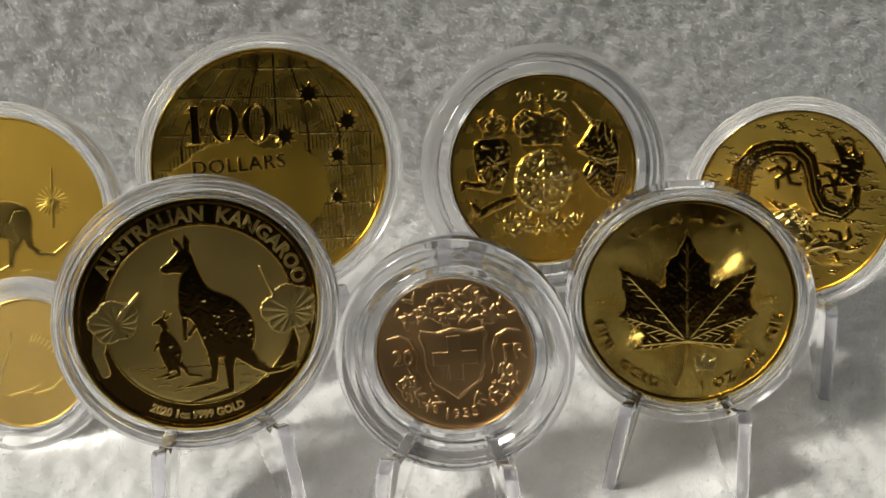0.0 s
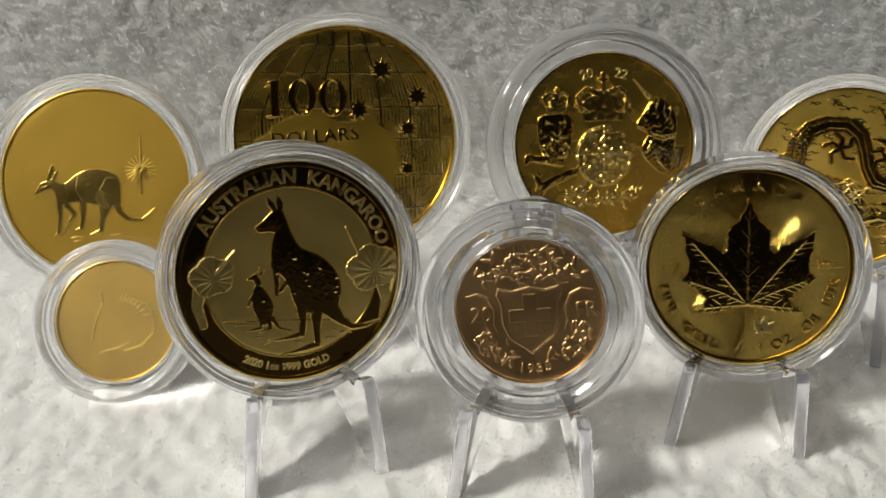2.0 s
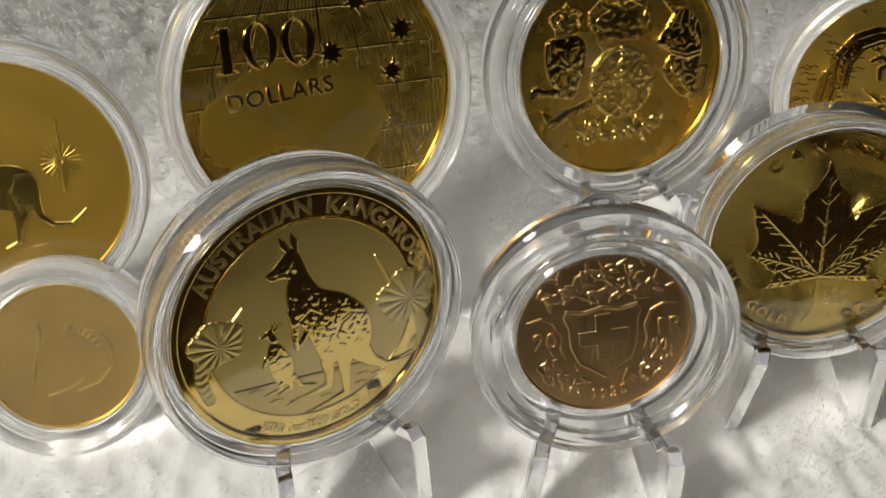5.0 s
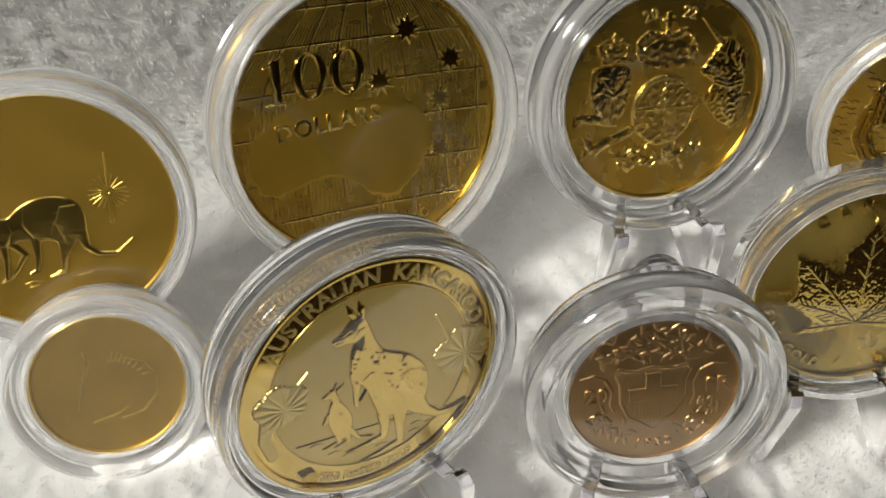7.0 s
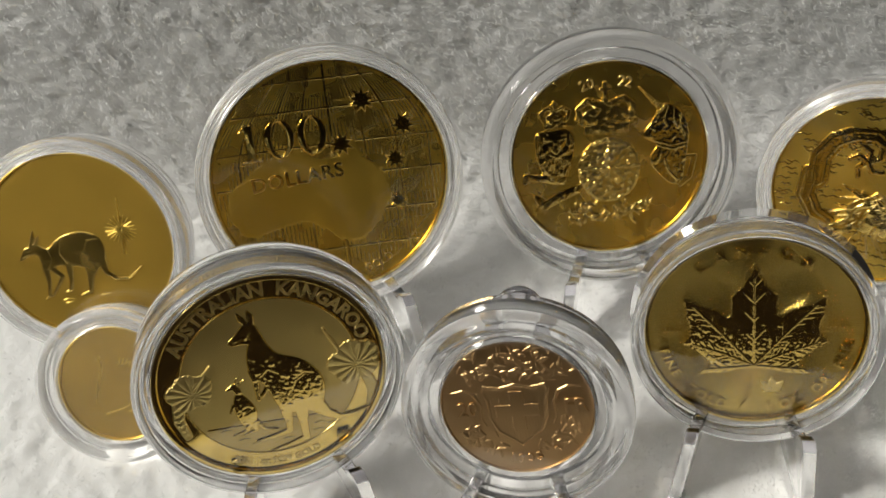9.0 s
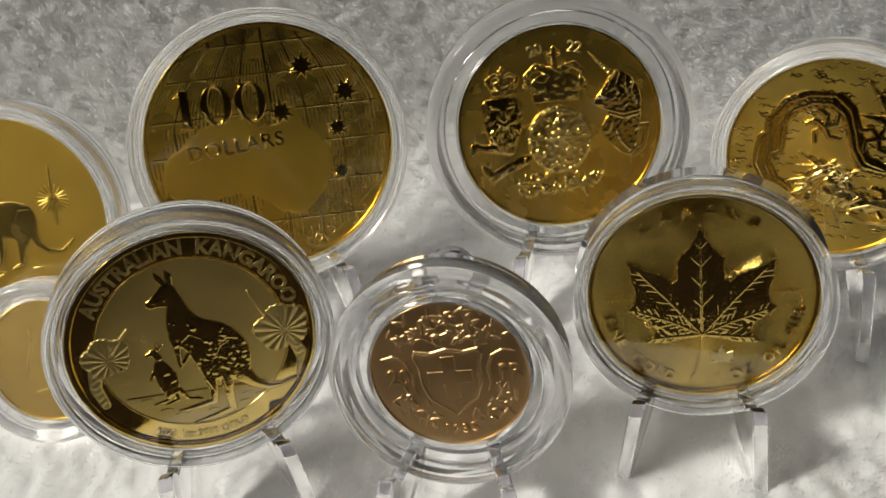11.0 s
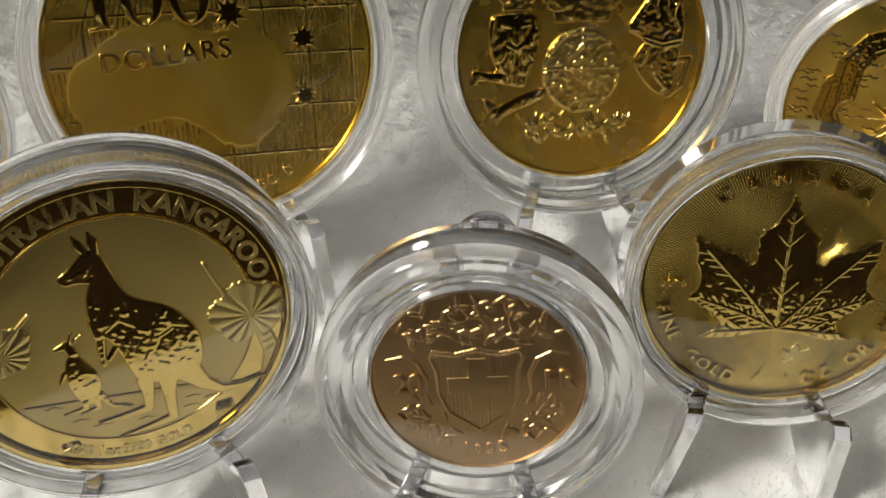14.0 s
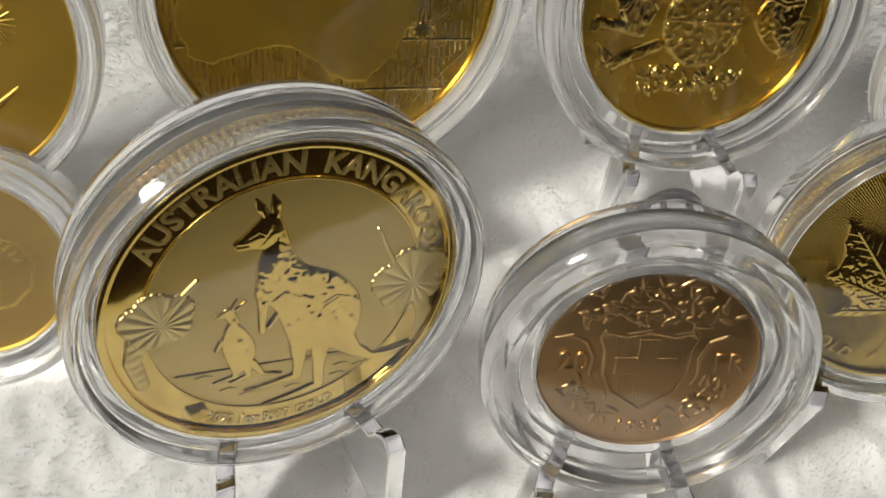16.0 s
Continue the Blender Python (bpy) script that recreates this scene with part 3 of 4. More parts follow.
def veins(X, Y, S):
    total = 0 * X
    ribs = [[(0, -5.6), (0, 8.8)], [(0, -5.6), (4.4, -0.2), (8.3, 4.2)], [(0, -5.6), (-4.4, -0.2), (-8.3, 4.2)], [(0, -5.6), (4.0, -3.6), (8.4, -2.0)], [(0, -5.6), (-4.0, -3.6), (-8.4, -2.0)], [(0, -5.6), (6.6, -6.2)], [(0, -5.6), (-6.6, -6.2)]]
    for rib in ribs:
        total = np.maximum(total, 0.13 * np.exp(-(np.maximum(limb(X, Y, [(x, y, 0.0) for x, y in rib]), 0) / 0.09) ** 2))
        for (ax, ay), (bx, by) in zip(rib, rib[1:]):
            for t in (0.3, 0.52, 0.72, 0.9):
                px_, py_ = ax + (bx - ax) * t, ay + (by - ay) * t
                n = math.hypot(bx - ax, by - ay)
                ux, uy = (bx - ax) / n, (by - ay) / n
                for side in (-1, 1):
                    long = 1.5 + 0.7 * math.sin(7 * px_ + 3 * py_ + side)
                    ex, ey = px_ + long * (ux * 0.75 - side * uy * 0.66), py_ + long * (uy * 0.75 + side * ux * 0.66)
                    total = np.maximum(total, 0.055 * np.exp(-(np.maximum(limb(X, Y, [(px_, py_, 0), (ex, ey, 0)]), 0) / 0.07) ** 2))
    return total + 0.012 * waves(X, Y, 2.6, 31) + 0.008 * waves(X, Y, 6.0, 32)


def maple_coin():
    ob = coin("M", "gold coin with maple leaf on a radially brushed field", 4.3)
    blank(ob, 15.3, gold_rays, gold_mirror, rim=0.75, high=0.45, reeds=140)
    outline = leaf_outline(1.06)
    leaf = relief("leaf", ob, gold_mirror, (-10, 10, -7.2, 10.8), lambda X, Y: poly(X, Y, outline), 0.24, 0.10, 0.08, veins, 0.03, label="dark polished maple leaf")
    relief("leaf_stem", leaf, gold_struck, (-2.6, 1, -13.2, -5), lambda X, Y: limb(X, Y, [(0, -5.4, 0.14), (-0.2, -9.0, 0.12), (-0.9, -11.6, 0.15), (-1.5, -12.6, 0.3)]), 0.25, 0.08, 0.08)
    small = leaf_outline(0.165, 2.6, -9.2)
    relief("small_leaf", ob, gold_letter, (0.6, 4.6, -11.2, -7.2), lambda X, Y: poly(X, Y, small), 0.10, 0.06, 0.07)
    words("lettering", "CANADA", ob, gold_mirror, 2.2, arc=(12.6, 90.5), space=2.35, height=0.26, bold=-0.01)
    words("lettering", "FINE  GOLD", ob, gold_mirror, 2.1, arc=(12.9, 222.5), below=True, space=1.25, height=0.26, bold=-0.01)
    words("lettering", "1 OZ  OR  PUR", ob, gold_mirror, 2.1, arc=(12.9, 314.0), below=True, space=1.22, height=0.26, bold=-0.01)
    words("lettering", "9999", ob, gold_struck, 1.25, at=(-11.5, -0.2), space=1.25, height=0.2)
    words("lettering", "9999", ob, gold_struck, 1.25, at=(11.4, 0.2), space=1.25, height=0.2)


def foliage(seed, clumps):
    """Leaf sprays as one shape: many small ovals about the middle of each clump."""
    r = np.random.RandomState(seed)
    ovals = [(cx + r.normal(0, sx), cy + r.normal(0, sy), r.uniform(0.5, 0.95), r.uniform(0.16, 0.3), r.uniform(0, 180)) for cx, cy, sx, sy, n in clumps for _ in range(n)]
    return lambda X, Y: union(*[oval(X, Y, *o) for o in ovals])


def franc_coin():
    ob = coin("F", "small reddish gold coin with a cross on a shield", 7.0)
    blank(ob, 10.6, gold_red, gold_red, rim=0.32, high=0.26, beads=120)
    shield = [(-4.3, 3.6), (-2.2, 3.2), (0, 3.7), (2.2, 3.2), (4.3, 3.6), (4.7, 2.6), (4.2, 1.2), (4.1, -1.6), (3.2, -3.9), (1.4, -5.2), (0, -6.3), (-1.4, -5.2), (-3.2, -3.9), (-4.1, -1.6), (-4.2, 1.2), (-4.7, 2.6)]
    shield_part = relief("shield", ob, gold_red, (-5.2, 5.2, -6.8, 4.2), lambda X, Y: poly(X, Y, shield), 0.09, 0.1, 0.08, lambda X, Y, S: 0.08 * np.exp(-((S + 0.25) / 0.14) ** 2) + 0.012 * np.sin(X * 16))
    relief("cross", shield_part, gold_red, (-3.6, 3.6, -4.2, 3.2), lambda X, Y: union(np.maximum(abs(X) - 3.0, abs(Y + 0.5) - 0.95), np.maximum(abs(X) - 0.95, abs(Y + 0.5) - 3.1)), 0.26, 0.07, 0.07)
    relief("leaf_spray", ob, gold_red, (-8.4, 8.4, 2.6, 9.4), foliage(5, [(-5.5, 5.6, 1.1, 0.9, 16), (-2, 7.4, 1.3, 0.8, 18), (2.6, 7.4, 1.4, 0.8, 18), (5.6, 5.4, 1.1, 0.9, 16), (0, 5.0, 2.2, 0.5, 16), (-2.6, 5.2, 1, 0.5, 8), (3, 5.2, 1, 0.5, 8)]), 0.14, 0.10, 0.08, None, 0.12)
    relief("leaf_spray", ob, gold_red, (-8.8, -1.5, -8.2, -1.5), foliage(6, [(-6.8, -3.6, 0.8, 0.7, 14), (-5.4, -5.4, 0.9, 0.7, 16), (-3.6, -6.6, 0.8, 0.5, 8)]), 0.14, 0.10, 0.08, None, 0.12)
    relief("leaf_spray", ob, gold_red, (1.5, 8.8, -8.2, -1.5), foliage(7, [(6.8, -3.4, 0.8, 0.7, 14), (5.4, -5.2, 0.9, 0.7, 16), (3.2, -6.4, 0.8, 0.5, 8)]), 0.14, 0.10, 0.08, None, 0.12)
    for s in (-1, 1):
        relief("ribbon", ob, gold_red, (-9.4, 9.4, -4, 3.6), lambda X, Y: limb(X, Y, [(s * 8.8, 2.6, 0.1), (s * 7.2, 2.9, 0.18), (s * 5.8, 2.2, 0.22), (s * 5.0, 0.4, 0.2), (s * 5.2, -1.6, 0.16), (s * 4.7, -2.8, 0.1)]), 0.14, 0.12, 0.08, None, 0.12)
    words("lettering", "20", ob, gold_red, 3.0, at=(-6.9, -0.2), height=0.3)
    words("lettering", "FR", ob, gold_red, 2.9, at=(7.9, -0.2), height=0.3)
    words("lettering", "1935", ob, gold_red, 1.9, arc=(8.35, 271.5), below=True, space=1.35, height=0.3)
    words("lettering", "B", ob, gold_red, 1.3, arc=(8.5, 304), below=True, height=0.3)


def royal_coin():
    ob = coin("B", "gold coin with a crowned shield between two supporters")
    blank(ob, 16.4, gold_fine_rays, gold_mirror, rim=0.6, high=0.5)
    s = lambda X, Y: oval(X, Y, 0, -2.0, 5.2, 5.6)
    quarter = lambda X, Y, S: 0.14 * np.exp(-(X / 0.12) ** 2) + 0.14 * np.exp(-((Y + 1.6) / 0.12) ** 2) + 0.13 * np.exp(-((S + 0.5) / 0.14) ** 2) + 0.2 * np.maximum(waves(X, Y, 3.8, 44), 0)
    relief("round_shield", ob, gold_soft, (-6, 6, -8.4, 4.4), s, 0.25, 0.12, 0.1, quarter, 0.2)
    crown = lambda X, Y: union(np.maximum(abs(X + 0.2) - 3.7 - 0.15 * (Y - 5), abs(Y - 5.0) - 0.8), limb(X, Y, [(-4.3, 6.2, 0.4), (-4.7, 8.6, 0.5), (-3.2, 9.9, 0.55), (-0.2, 8.9, 0.6), (2.8, 9.9, 0.55), (4.3, 8.6, 0.5), (3.9, 6.2, 0.4)]), oval(X, Y, -0.2, 7.2, 3.9, 1.8), limb(X, Y, [(-0.2, 9.2, 0.45), (-0.2, 12.6, 0.4)]), limb(X, Y, [(-0.9, 11.6, 0.35), (0.5, 11.6, 0.35)]))
    crown_part = relief("crown", ob, gold_struck, (-6, 5.6, 3.6, 13.4), crown, 0.32, 0.12, 0.1, lambda X, Y, S: 0.14 * np.maximum(waves(X, Y, 3.4, 45), 0), 0.15)
    pearls = [(-0.2 + 4.9 * math.sin(radians(a)), 6.6 + 3.9 * math.cos(radians(a)) - 1.2 * math.exp(-(a / 18.0) ** 2)) for a in range(-84, 85, 12)]
    relief("crown_pearls", crown_part, gold_struck, (-6, 5.6, 5, 12), lambda X, Y: union(*[np.hypot(X - a, Y - b) - 0.34 for a, b in pearls]), 0.5, 0.1, 0.1)
    mane = eased([(-10.4, 5.6), (-12.0, 5.3), (-12.3, 3.3), (-12.0, 0.4), (-11.0, -2.1), (-8.8, -4.1), (-7.0, -3.0), (-5.8, 0.8), (-5.3, 4.1), (-6.7, 5.8)])
    locks = [[(-8.7 + 0.5 * k, 1.4 - 0.25 * abs(k)), (-8.7 + 0.8 * k, -0.6), (-8.8 + 0.55 * k, -3.4 + 0.24 * k * k)] for k in (-3.6, -2.6, -1.6, -0.7, 0.3, 1.3, 2.3, 3.2)]
    face = [[(-10.6, 4.2), (-9.4, 3.9)], [(-8.2, 3.9), (-7.0, 4.2)], [(-9.2, 3.6), (-9.2, 2.2), (-8.7, 1.7), (-8.2, 2.2), (-8.2, 3.6)], [(-9.8, 1.6), (-8.7, 1.0), (-7.6, 1.6)], [(-11.4, 5.0), (-11.6, 2.2)], [(-6.2, 4.8), (-5.9, 2.2)]]
    lion = relief("lion_head", ob, gold_mirror, (-13, -4.6, -5, 6.6), lambda X, Y: poly(X, Y, mane), 0.3, 0.12, 0.09, lambda X, Y, S: 0.16 * np.exp(-(np.maximum(strokes(X, Y, locks + face, 0, 0), 0) / 0.16) ** 2) + 0.07 * waves(X, Y, 4.2, 48), 0.3)
    cap = lambda X, Y: union(np.maximum(abs(X + 8.6) - 1.9, abs(Y - 6.4) - 0.5), limb(X, Y, [(-10.6, 7.2, 0.3), (-10.9, 8.5, 0.4), (-9.8, 9.2, 0.35), (-8.6, 8.7, 0.4), (-7.4, 9.2, 0.35), (-6.2, 8.5, 0.4), (-6.6, 7.2, 0.3)]), oval(X, Y, -8.6, 7.6, 1.6, 0.9), limb(X, Y, [(-8.6, 8.8, 0.25), (-8.6, 10.2, 0.25)]), limb(X, Y, [(-9.0, 9.8, 0.2), (-8.2, 9.8, 0.2)]))
    relief("small_crown", lion, gold_struck, (-11.8, -5.4, 5.6, 10.8), cap, 0.34, 0.1, 0.09, lambda X, Y, S: 0.12 * np.maximum(waves(X, Y, 5.0, 43), 0), 0.15)
    paw = lambda X, Y: union(limb(X, Y, [(-8.0, -3.2, 0.8), (-10.6, -2.6, 0.75), (-12.6, -2.4, 0.6), (-13.8, -2.2, 0.7), (-14.2, -3.2, 0.4)]), limb(X, Y, [(-5.4, -4.9, 0.8), (-8.6, -6.1, 0.85), (-11.2, -7.4, 0.8), (-12.2, -6.2, 0.6), (-12.6, -5.6, 0.3)]), *[limb(X, Y, [(-12.0 + 0.7 * k, -7.2 - 0.3 * k, 0.25), (-12.5 + 0.7 * k, -8.2 - 0.25 * k, 0.18)]) for k in (0, 1, 2)])
    relief("paw", ob, gold_mirror, (-15, -4.4, -9.6, -1), paw, 0.3, 0.12, 0.09, lambda X, Y, S: 0.10 * np.maximum(waves(X * 1.5, Y, 3.6, 46), 0), 0.3)
    skull = eased([(5.7, 3.6), (6.0, 2.8), (7.4, 2.2), (8.2, 1.4), (7.4, 0.6), (6.6, -1.2), (8.0, -3.4), (10.2, -5.6), (12.2, -5.4), (12.6, -2.4), (13.2, 0.6), (13.4, 3.4), (12.8, 6.0), (11.2, 7.8), (9.6, 8.6), (8.6, 8.0), (7.4, 5.8)])
    tress = [[(9.4, 8.2), (8.4, 7.0), (7.8, 5.6)], [(9.8, 8.0), (9.2, 6.2), (9.6, 4.8)], [(10.8, 7.6), (10.6, 5.8), (11.4, 4.2)], [(12.0, 6.6), (11.6, 4.8), (12.4, 3.0)], [(7.0, 4.6), (7.6, 4.2)], [(6.2, 3.2), (7.2, 3.0)], [(8.0, 1.6), (10.4, 0.8), (12.8, 1.2)], [(8.0, 2.2), (10.4, 1.4), (12.8, 1.8)], [(9.2, -1.0), (9.8, -3.0), (11.2, -4.6)], [(8.6, 0.4), (7.8, -1.4)]]
    unicorn = relief("unicorn_head", ob, gold_mirror, (5, 14.2, -6.4, 9.4), lambda X, Y: poly(X, Y, skull), 0.3, 0.12, 0.09, lambda X, Y, S: 0.16 * np.exp(-(np.maximum(strokes(X, Y, tress, 0, 0), 0) / 0.16) ** 2) + 0.05 * waves(X, Y, 4.2, 49), 0.3)
    relief("horn", unicorn, gold_struck, (4.6, 9.4, 7.2, 12.2), lambda X, Y: limb(X, Y, [(8.6, 7.9, 0.5), (5.3, 11.5, 0.12)]), 0.3, 0.1, 0.08, lambda X, Y, S: 0.1 * np.sin((X - Y) * 5), 0.2)
    relief("hoof", ob, gold_struck, (10.8, 15, -6.6, 0.2), lambda X, Y: limb(X, Y, [(11.8, -5.6, 0.5), (13.4, -4.4, 0.45), (14.2, -1.0, 0.5), (13.0, -0.9, 0.4), (11.8, -2.2, 0.3)]), 0.26, 0.1, 0.09, None, 0.2)
    relief("leaf_spray", ob, gold_struck, (-12, 12, -13.4, -6), foliage(8, [(x, -9.6 + 0.02 * x * x, 1.2, 0.8, 10) for x in (-6, -3.6, -1.2, 1.2, 3.6, 6)]), 0.3, 0.12, 0.11, None, 0.25)
    words("lettering", "20", ob, gold_letter, 2.4, arc=(12.9, 104), height=0.22)
    words("lettering", "22", ob, gold_letter, 2.4, arc=(12.9, 76), height=0.22)


DOME = -1.2


def dome(X, Y):
    return DOME * (1 - (X * X + Y * Y) / 19.2 ** 2)


def spacing(Y):
    """How far the globe's upright lines stand apart, by height."""
    return 2.7 + 0.34 * np.clip(16.4 - Y, 0, 12) - 0.011 * np.clip(16.4 - Y, 0, 12) ** 2


def land(X, Y):
    """The frosted continent on the globe."""
    outline = [(-17.6, -2.2), (-16.2, 0.6), (-14.0, 2.0), (-11.8, 3.4), (-9.3, 4.9), (-7.6, 4.5), (-5.8, 5.3), (-3.6, 5.0), (-2.4, 3.8), (-0.4, 3.0), (1.4, 2.8), (3.0, 4.8), (4.2, 6.4), (5.0, 4.8), (5.8, 2.3),
               (7.6, 0.6), (8.6, -0.9), (9.3, -3.4), (8.7, -6.3), (6.6, -9.0), (4.4, -11.2), (1.6, -11.6), (-0.7, -10.8), (-2.2, -8.6), (-4.6, -7.0), (-8.0, -6.4), (-11.3, -7.4), (-14.6, -7.8), (-16.6, -6.0)]
    return np.maximum(poly(X, Y, eased(outline, 1)) + 0.22 * waves(X, Y, 1.6, 63) + 0.16 * waves(X, Y, 4.5, 66), np.hypot(X, Y) - 18.2)


def digit_nought(X, Y, cx, cy):
    return np.maximum(oval(X, Y, cx, cy, 2.45, 3.25, -4), -oval(X, Y, cx, cy, 1.15, 2.85, -4))


def hundred_coin():
    ob = coin("H", "large gold coin with stars and a map over a globe grid")
    blank(ob, 19.45, gold_dome, gold_mirror, rim=0.6, high=0.4, base=dome)
    inside = lambda X, Y, d: np.maximum(np.maximum(d, np.hypot(X, Y) - 18.5), 0.15 - land(X, Y))
    tilted = lambda X, Y: Y + 0.065 * X
    across = lambda X, Y: (X - 2.0 + 0.05 * (16 - Y)) / spacing(Y)
    meridian = lambda X, Y: (0.5 - abs(np.mod(across(X, Y), 1.0) - 0.5)) * spacing(Y) - 0.17
    parallel = lambda X, Y: union(*[abs(tilted(X, Y) - y) - 0.17 for y in (16.2, 11.4, 5.4, -0.2, -6.6, -12.4)])
    relief("globe_lines", ob, gold_mirror, (-19, 19, -18.8, 18.8), lambda X, Y: inside(X, Y, union(meridian(X, Y), parallel(X, Y))), 0.07, 0.07, 0.11, base=dome)
    hatch = lambda X, Y: inside(X, Y, np.maximum((0.5 - abs(np.mod(across(X, Y) * 8, 1.0) - 0.5)) * spacing(Y) / 8 - 0.09, -waves(X * 0.6, Y * 1.8, 0.9, 61) - 0.25))
    relief("hatching", ob, gold_struck, (-18.6, 18.6, -16, 18.4), hatch, 0.05, 0.05, 0.10, base=dome)
    relief("map", ob, gold_map, (-18.6, 10, -12.4, 7.4), land, 0.07, 0.10, 0.14, lambda X, Y, S: 0.02 * waves(X, Y, 4.0, 64) * np.clip(1.2 + S / 2.4, 0, 1), base=dome, label="frosted gold map")
    stars = ((7.3, 11.5, 2.3), (2.8, 4.9, 2.2), (13.3, 6.4, 2.2), (11.1, 0.9, 1.9), (10.4, -6.2, 1.7))
    rays = []
    for i, (x, y, r) in enumerate(stars):
        for q in range(6):
            a = 0.35 * i + q * math.pi / 3 + 0.25 * (q % 2)
            for off in (-0.22, 0.22):
                ox, oy = -off * math.sin(a), off * math.cos(a)
                rays.append([(x + ox, y + oy), (x + ox + 9.0 * math.cos(a), y + oy + 9.0 * math.sin(a))])
    relief("star_rays", ob, gold_letter, (-6, 19, -16, 18.6), lambda X, Y: inside(X, Y, strokes(X, Y, rays, 0.05, 0.03)), 0.07, 0.06, 0.10, base=dome)
    for i, (x, y, r) in enumerate(stars):
        pts = star_shape(x, y, r * 0.52, r, 9, 0.2 * i)
        relief("star", ob, gold_mirror, (x - 3, x + 3, y - 3, y + 3), lambda X, Y: poly(X, Y, pts), 0.22, 0.1, 0.08, base=dome)
    grid = [[(5.5, -13.5), (15.5, -5.5)], [(8, -15.5), (16.8, -8)], [(8, -9.5), (16, -9.5)], [(8, -12.4), (14, -12.4)], [(8.6, -15.4), (10, -8)], [(12.2, -13), (13.4, -6)]]
    relief("lower_grid", ob, gold_struck, (2, 18, -17, -2), lambda X, Y: inside(X, Y, strokes(X, Y, grid, 0.07, 0.05)), 0.07, 0.07, 0.11, base=dome)
    one = lambda X, Y: union(np.maximum(abs(X + 11.6 + 0.06 * (8 - Y)) - 0.75, abs(Y - 7.8) - 3.1), np.maximum(abs(X + 11.9) - 1.5, abs(Y - 4.85) - 0.2), limb(X, Y, [(-11.6, 10.7, 0.3), (-13.0, 9.9, 0.15)]))
    relief("lettering", ob, gold_mirror, (-14, -9, 4, 11.6), one, 0.34, 0.12, 0.09, None, 0.1, base=dome)
    for cx, cy in ((-6.9, 7.7), (-1.6, 7.3)):
        relief("lettering", ob, gold_mirror, (cx - 3, cx + 3, cy - 4, cy + 4), lambda X, Y: digit_nought(X, Y, cx, cy), 0.34, 0.12, 0.08, None, 0.12, base=dome)
    words("lettering", "DOLLARS", ob, gold_mirror, 3.3, at=(-5.3, 0.7), height=0.26, bold=0.05, space=1.12, base=dome)
    words("lettering", "GOLD", ob, gold_struck, 1.9, arc=(16.9, 288), below=True, height=0.2, base=dome)


def plain_coin(key, r, label):
    ob = coin(key, label)
    blank(ob, r, gold_dull, gold_satin, rim=0.45, high=0.3)
    return ob


def leaping(X, Y):
    """A long low plain form on four limbs with a trailing tail."""
    body = eased([(-6.4, 0.2), (-5.2, -0.1), (-4.0, 1.1), (-2.0, 2.2), (0.4, 2.5), (2.8, 1.8), (4.0, 0.4), (4.2, -2.0), (3.5, -3.9), (1.9, -4.2), (0.2, -3.9), (-2.5, -3.4), (-4.2, -3.2), (-5.6, -4.0), (-6.6, -3.4), (-7.2, -1.6)])
    head = limb(X, Y, [(-10.1, -1.7, 0.3), (-8.8, -0.5, 0.8), (-7.4, 0.0, 0.85), (-6.2, -1.0, 1.0)])
    ears = union(limb(X, Y, [(-8.0, 0.6, 0.35), (-7.5, 1.8, 0.45), (-7.2, 3.0, 0.12)]), limb(X, Y, [(-7.2, 0.6, 0.3), (-6.7, 1.6, 0.3), (-6.5, 2.2, 0.1)]))
    legs = union(limb(X, Y, [(-6.4, -3.2, 0.6), (-6.3, -5.7, 0.4), (-6.7, -8.4, 0.28), (-7.4, -8.8, 0.15)]), limb(X, Y, [(-5.3, -3.6, 0.5), (-3.9, -5.2, 0.38), (-5.1, -7.0, 0.28), (-6.2, -8.5, 0.2)]),
                 limb(X, Y, [(-2.4, -3.0, 0.7), (-2.5, -5.8, 0.4), (-2.9, -7.6, 0.3), (-3.8, -7.9, 0.18)]), limb(X, Y, [(1.6, -2.8, 1.6), (0.8, -5.6, 0.6), (0.4, -8.1, 0.38), (-1.4, -8.7, 0.15)]))
    tail = limb(X, Y, [(3.2, -3.0, 0.8), (3.6, -5.0, 0.48), (5.0, -6.2, 0.38), (7.3, -6.4, 0.27), (9.4, -4.5, 0.1)])
    return union(poly(X, Y, body), head, ears, legs, tail)


def leaping_marks(X, Y, S):
    lines = [[(1.2, -4.2), (0.4, -1.4), (1.4, 0.8), (3.2, 0.9)], [(-5.4, -0.4), (-5.0, -2.2), (-5.6, -3.6)], [(-3.2, 1.2), (-3.6, -1.2), (-2.6, -3.0)], [(-9.0, -0.4), (-8.2, -0.2)], [(-9.8, -1.5), (-9.0, -1.2)]]
    tuft = np.maximum(waves(X * 0.8, Y * 1.2, 4.0, 25) * waves(X, Y, 1.6, 26), 0)
    return 0.04 * tuft * np.clip(-S / 0.5, 0, 1) - 0.07 * np.exp(-(np.maximum(strokes(X, Y, lines, 0.0, 0.0), 0) / 0.15) ** 2)


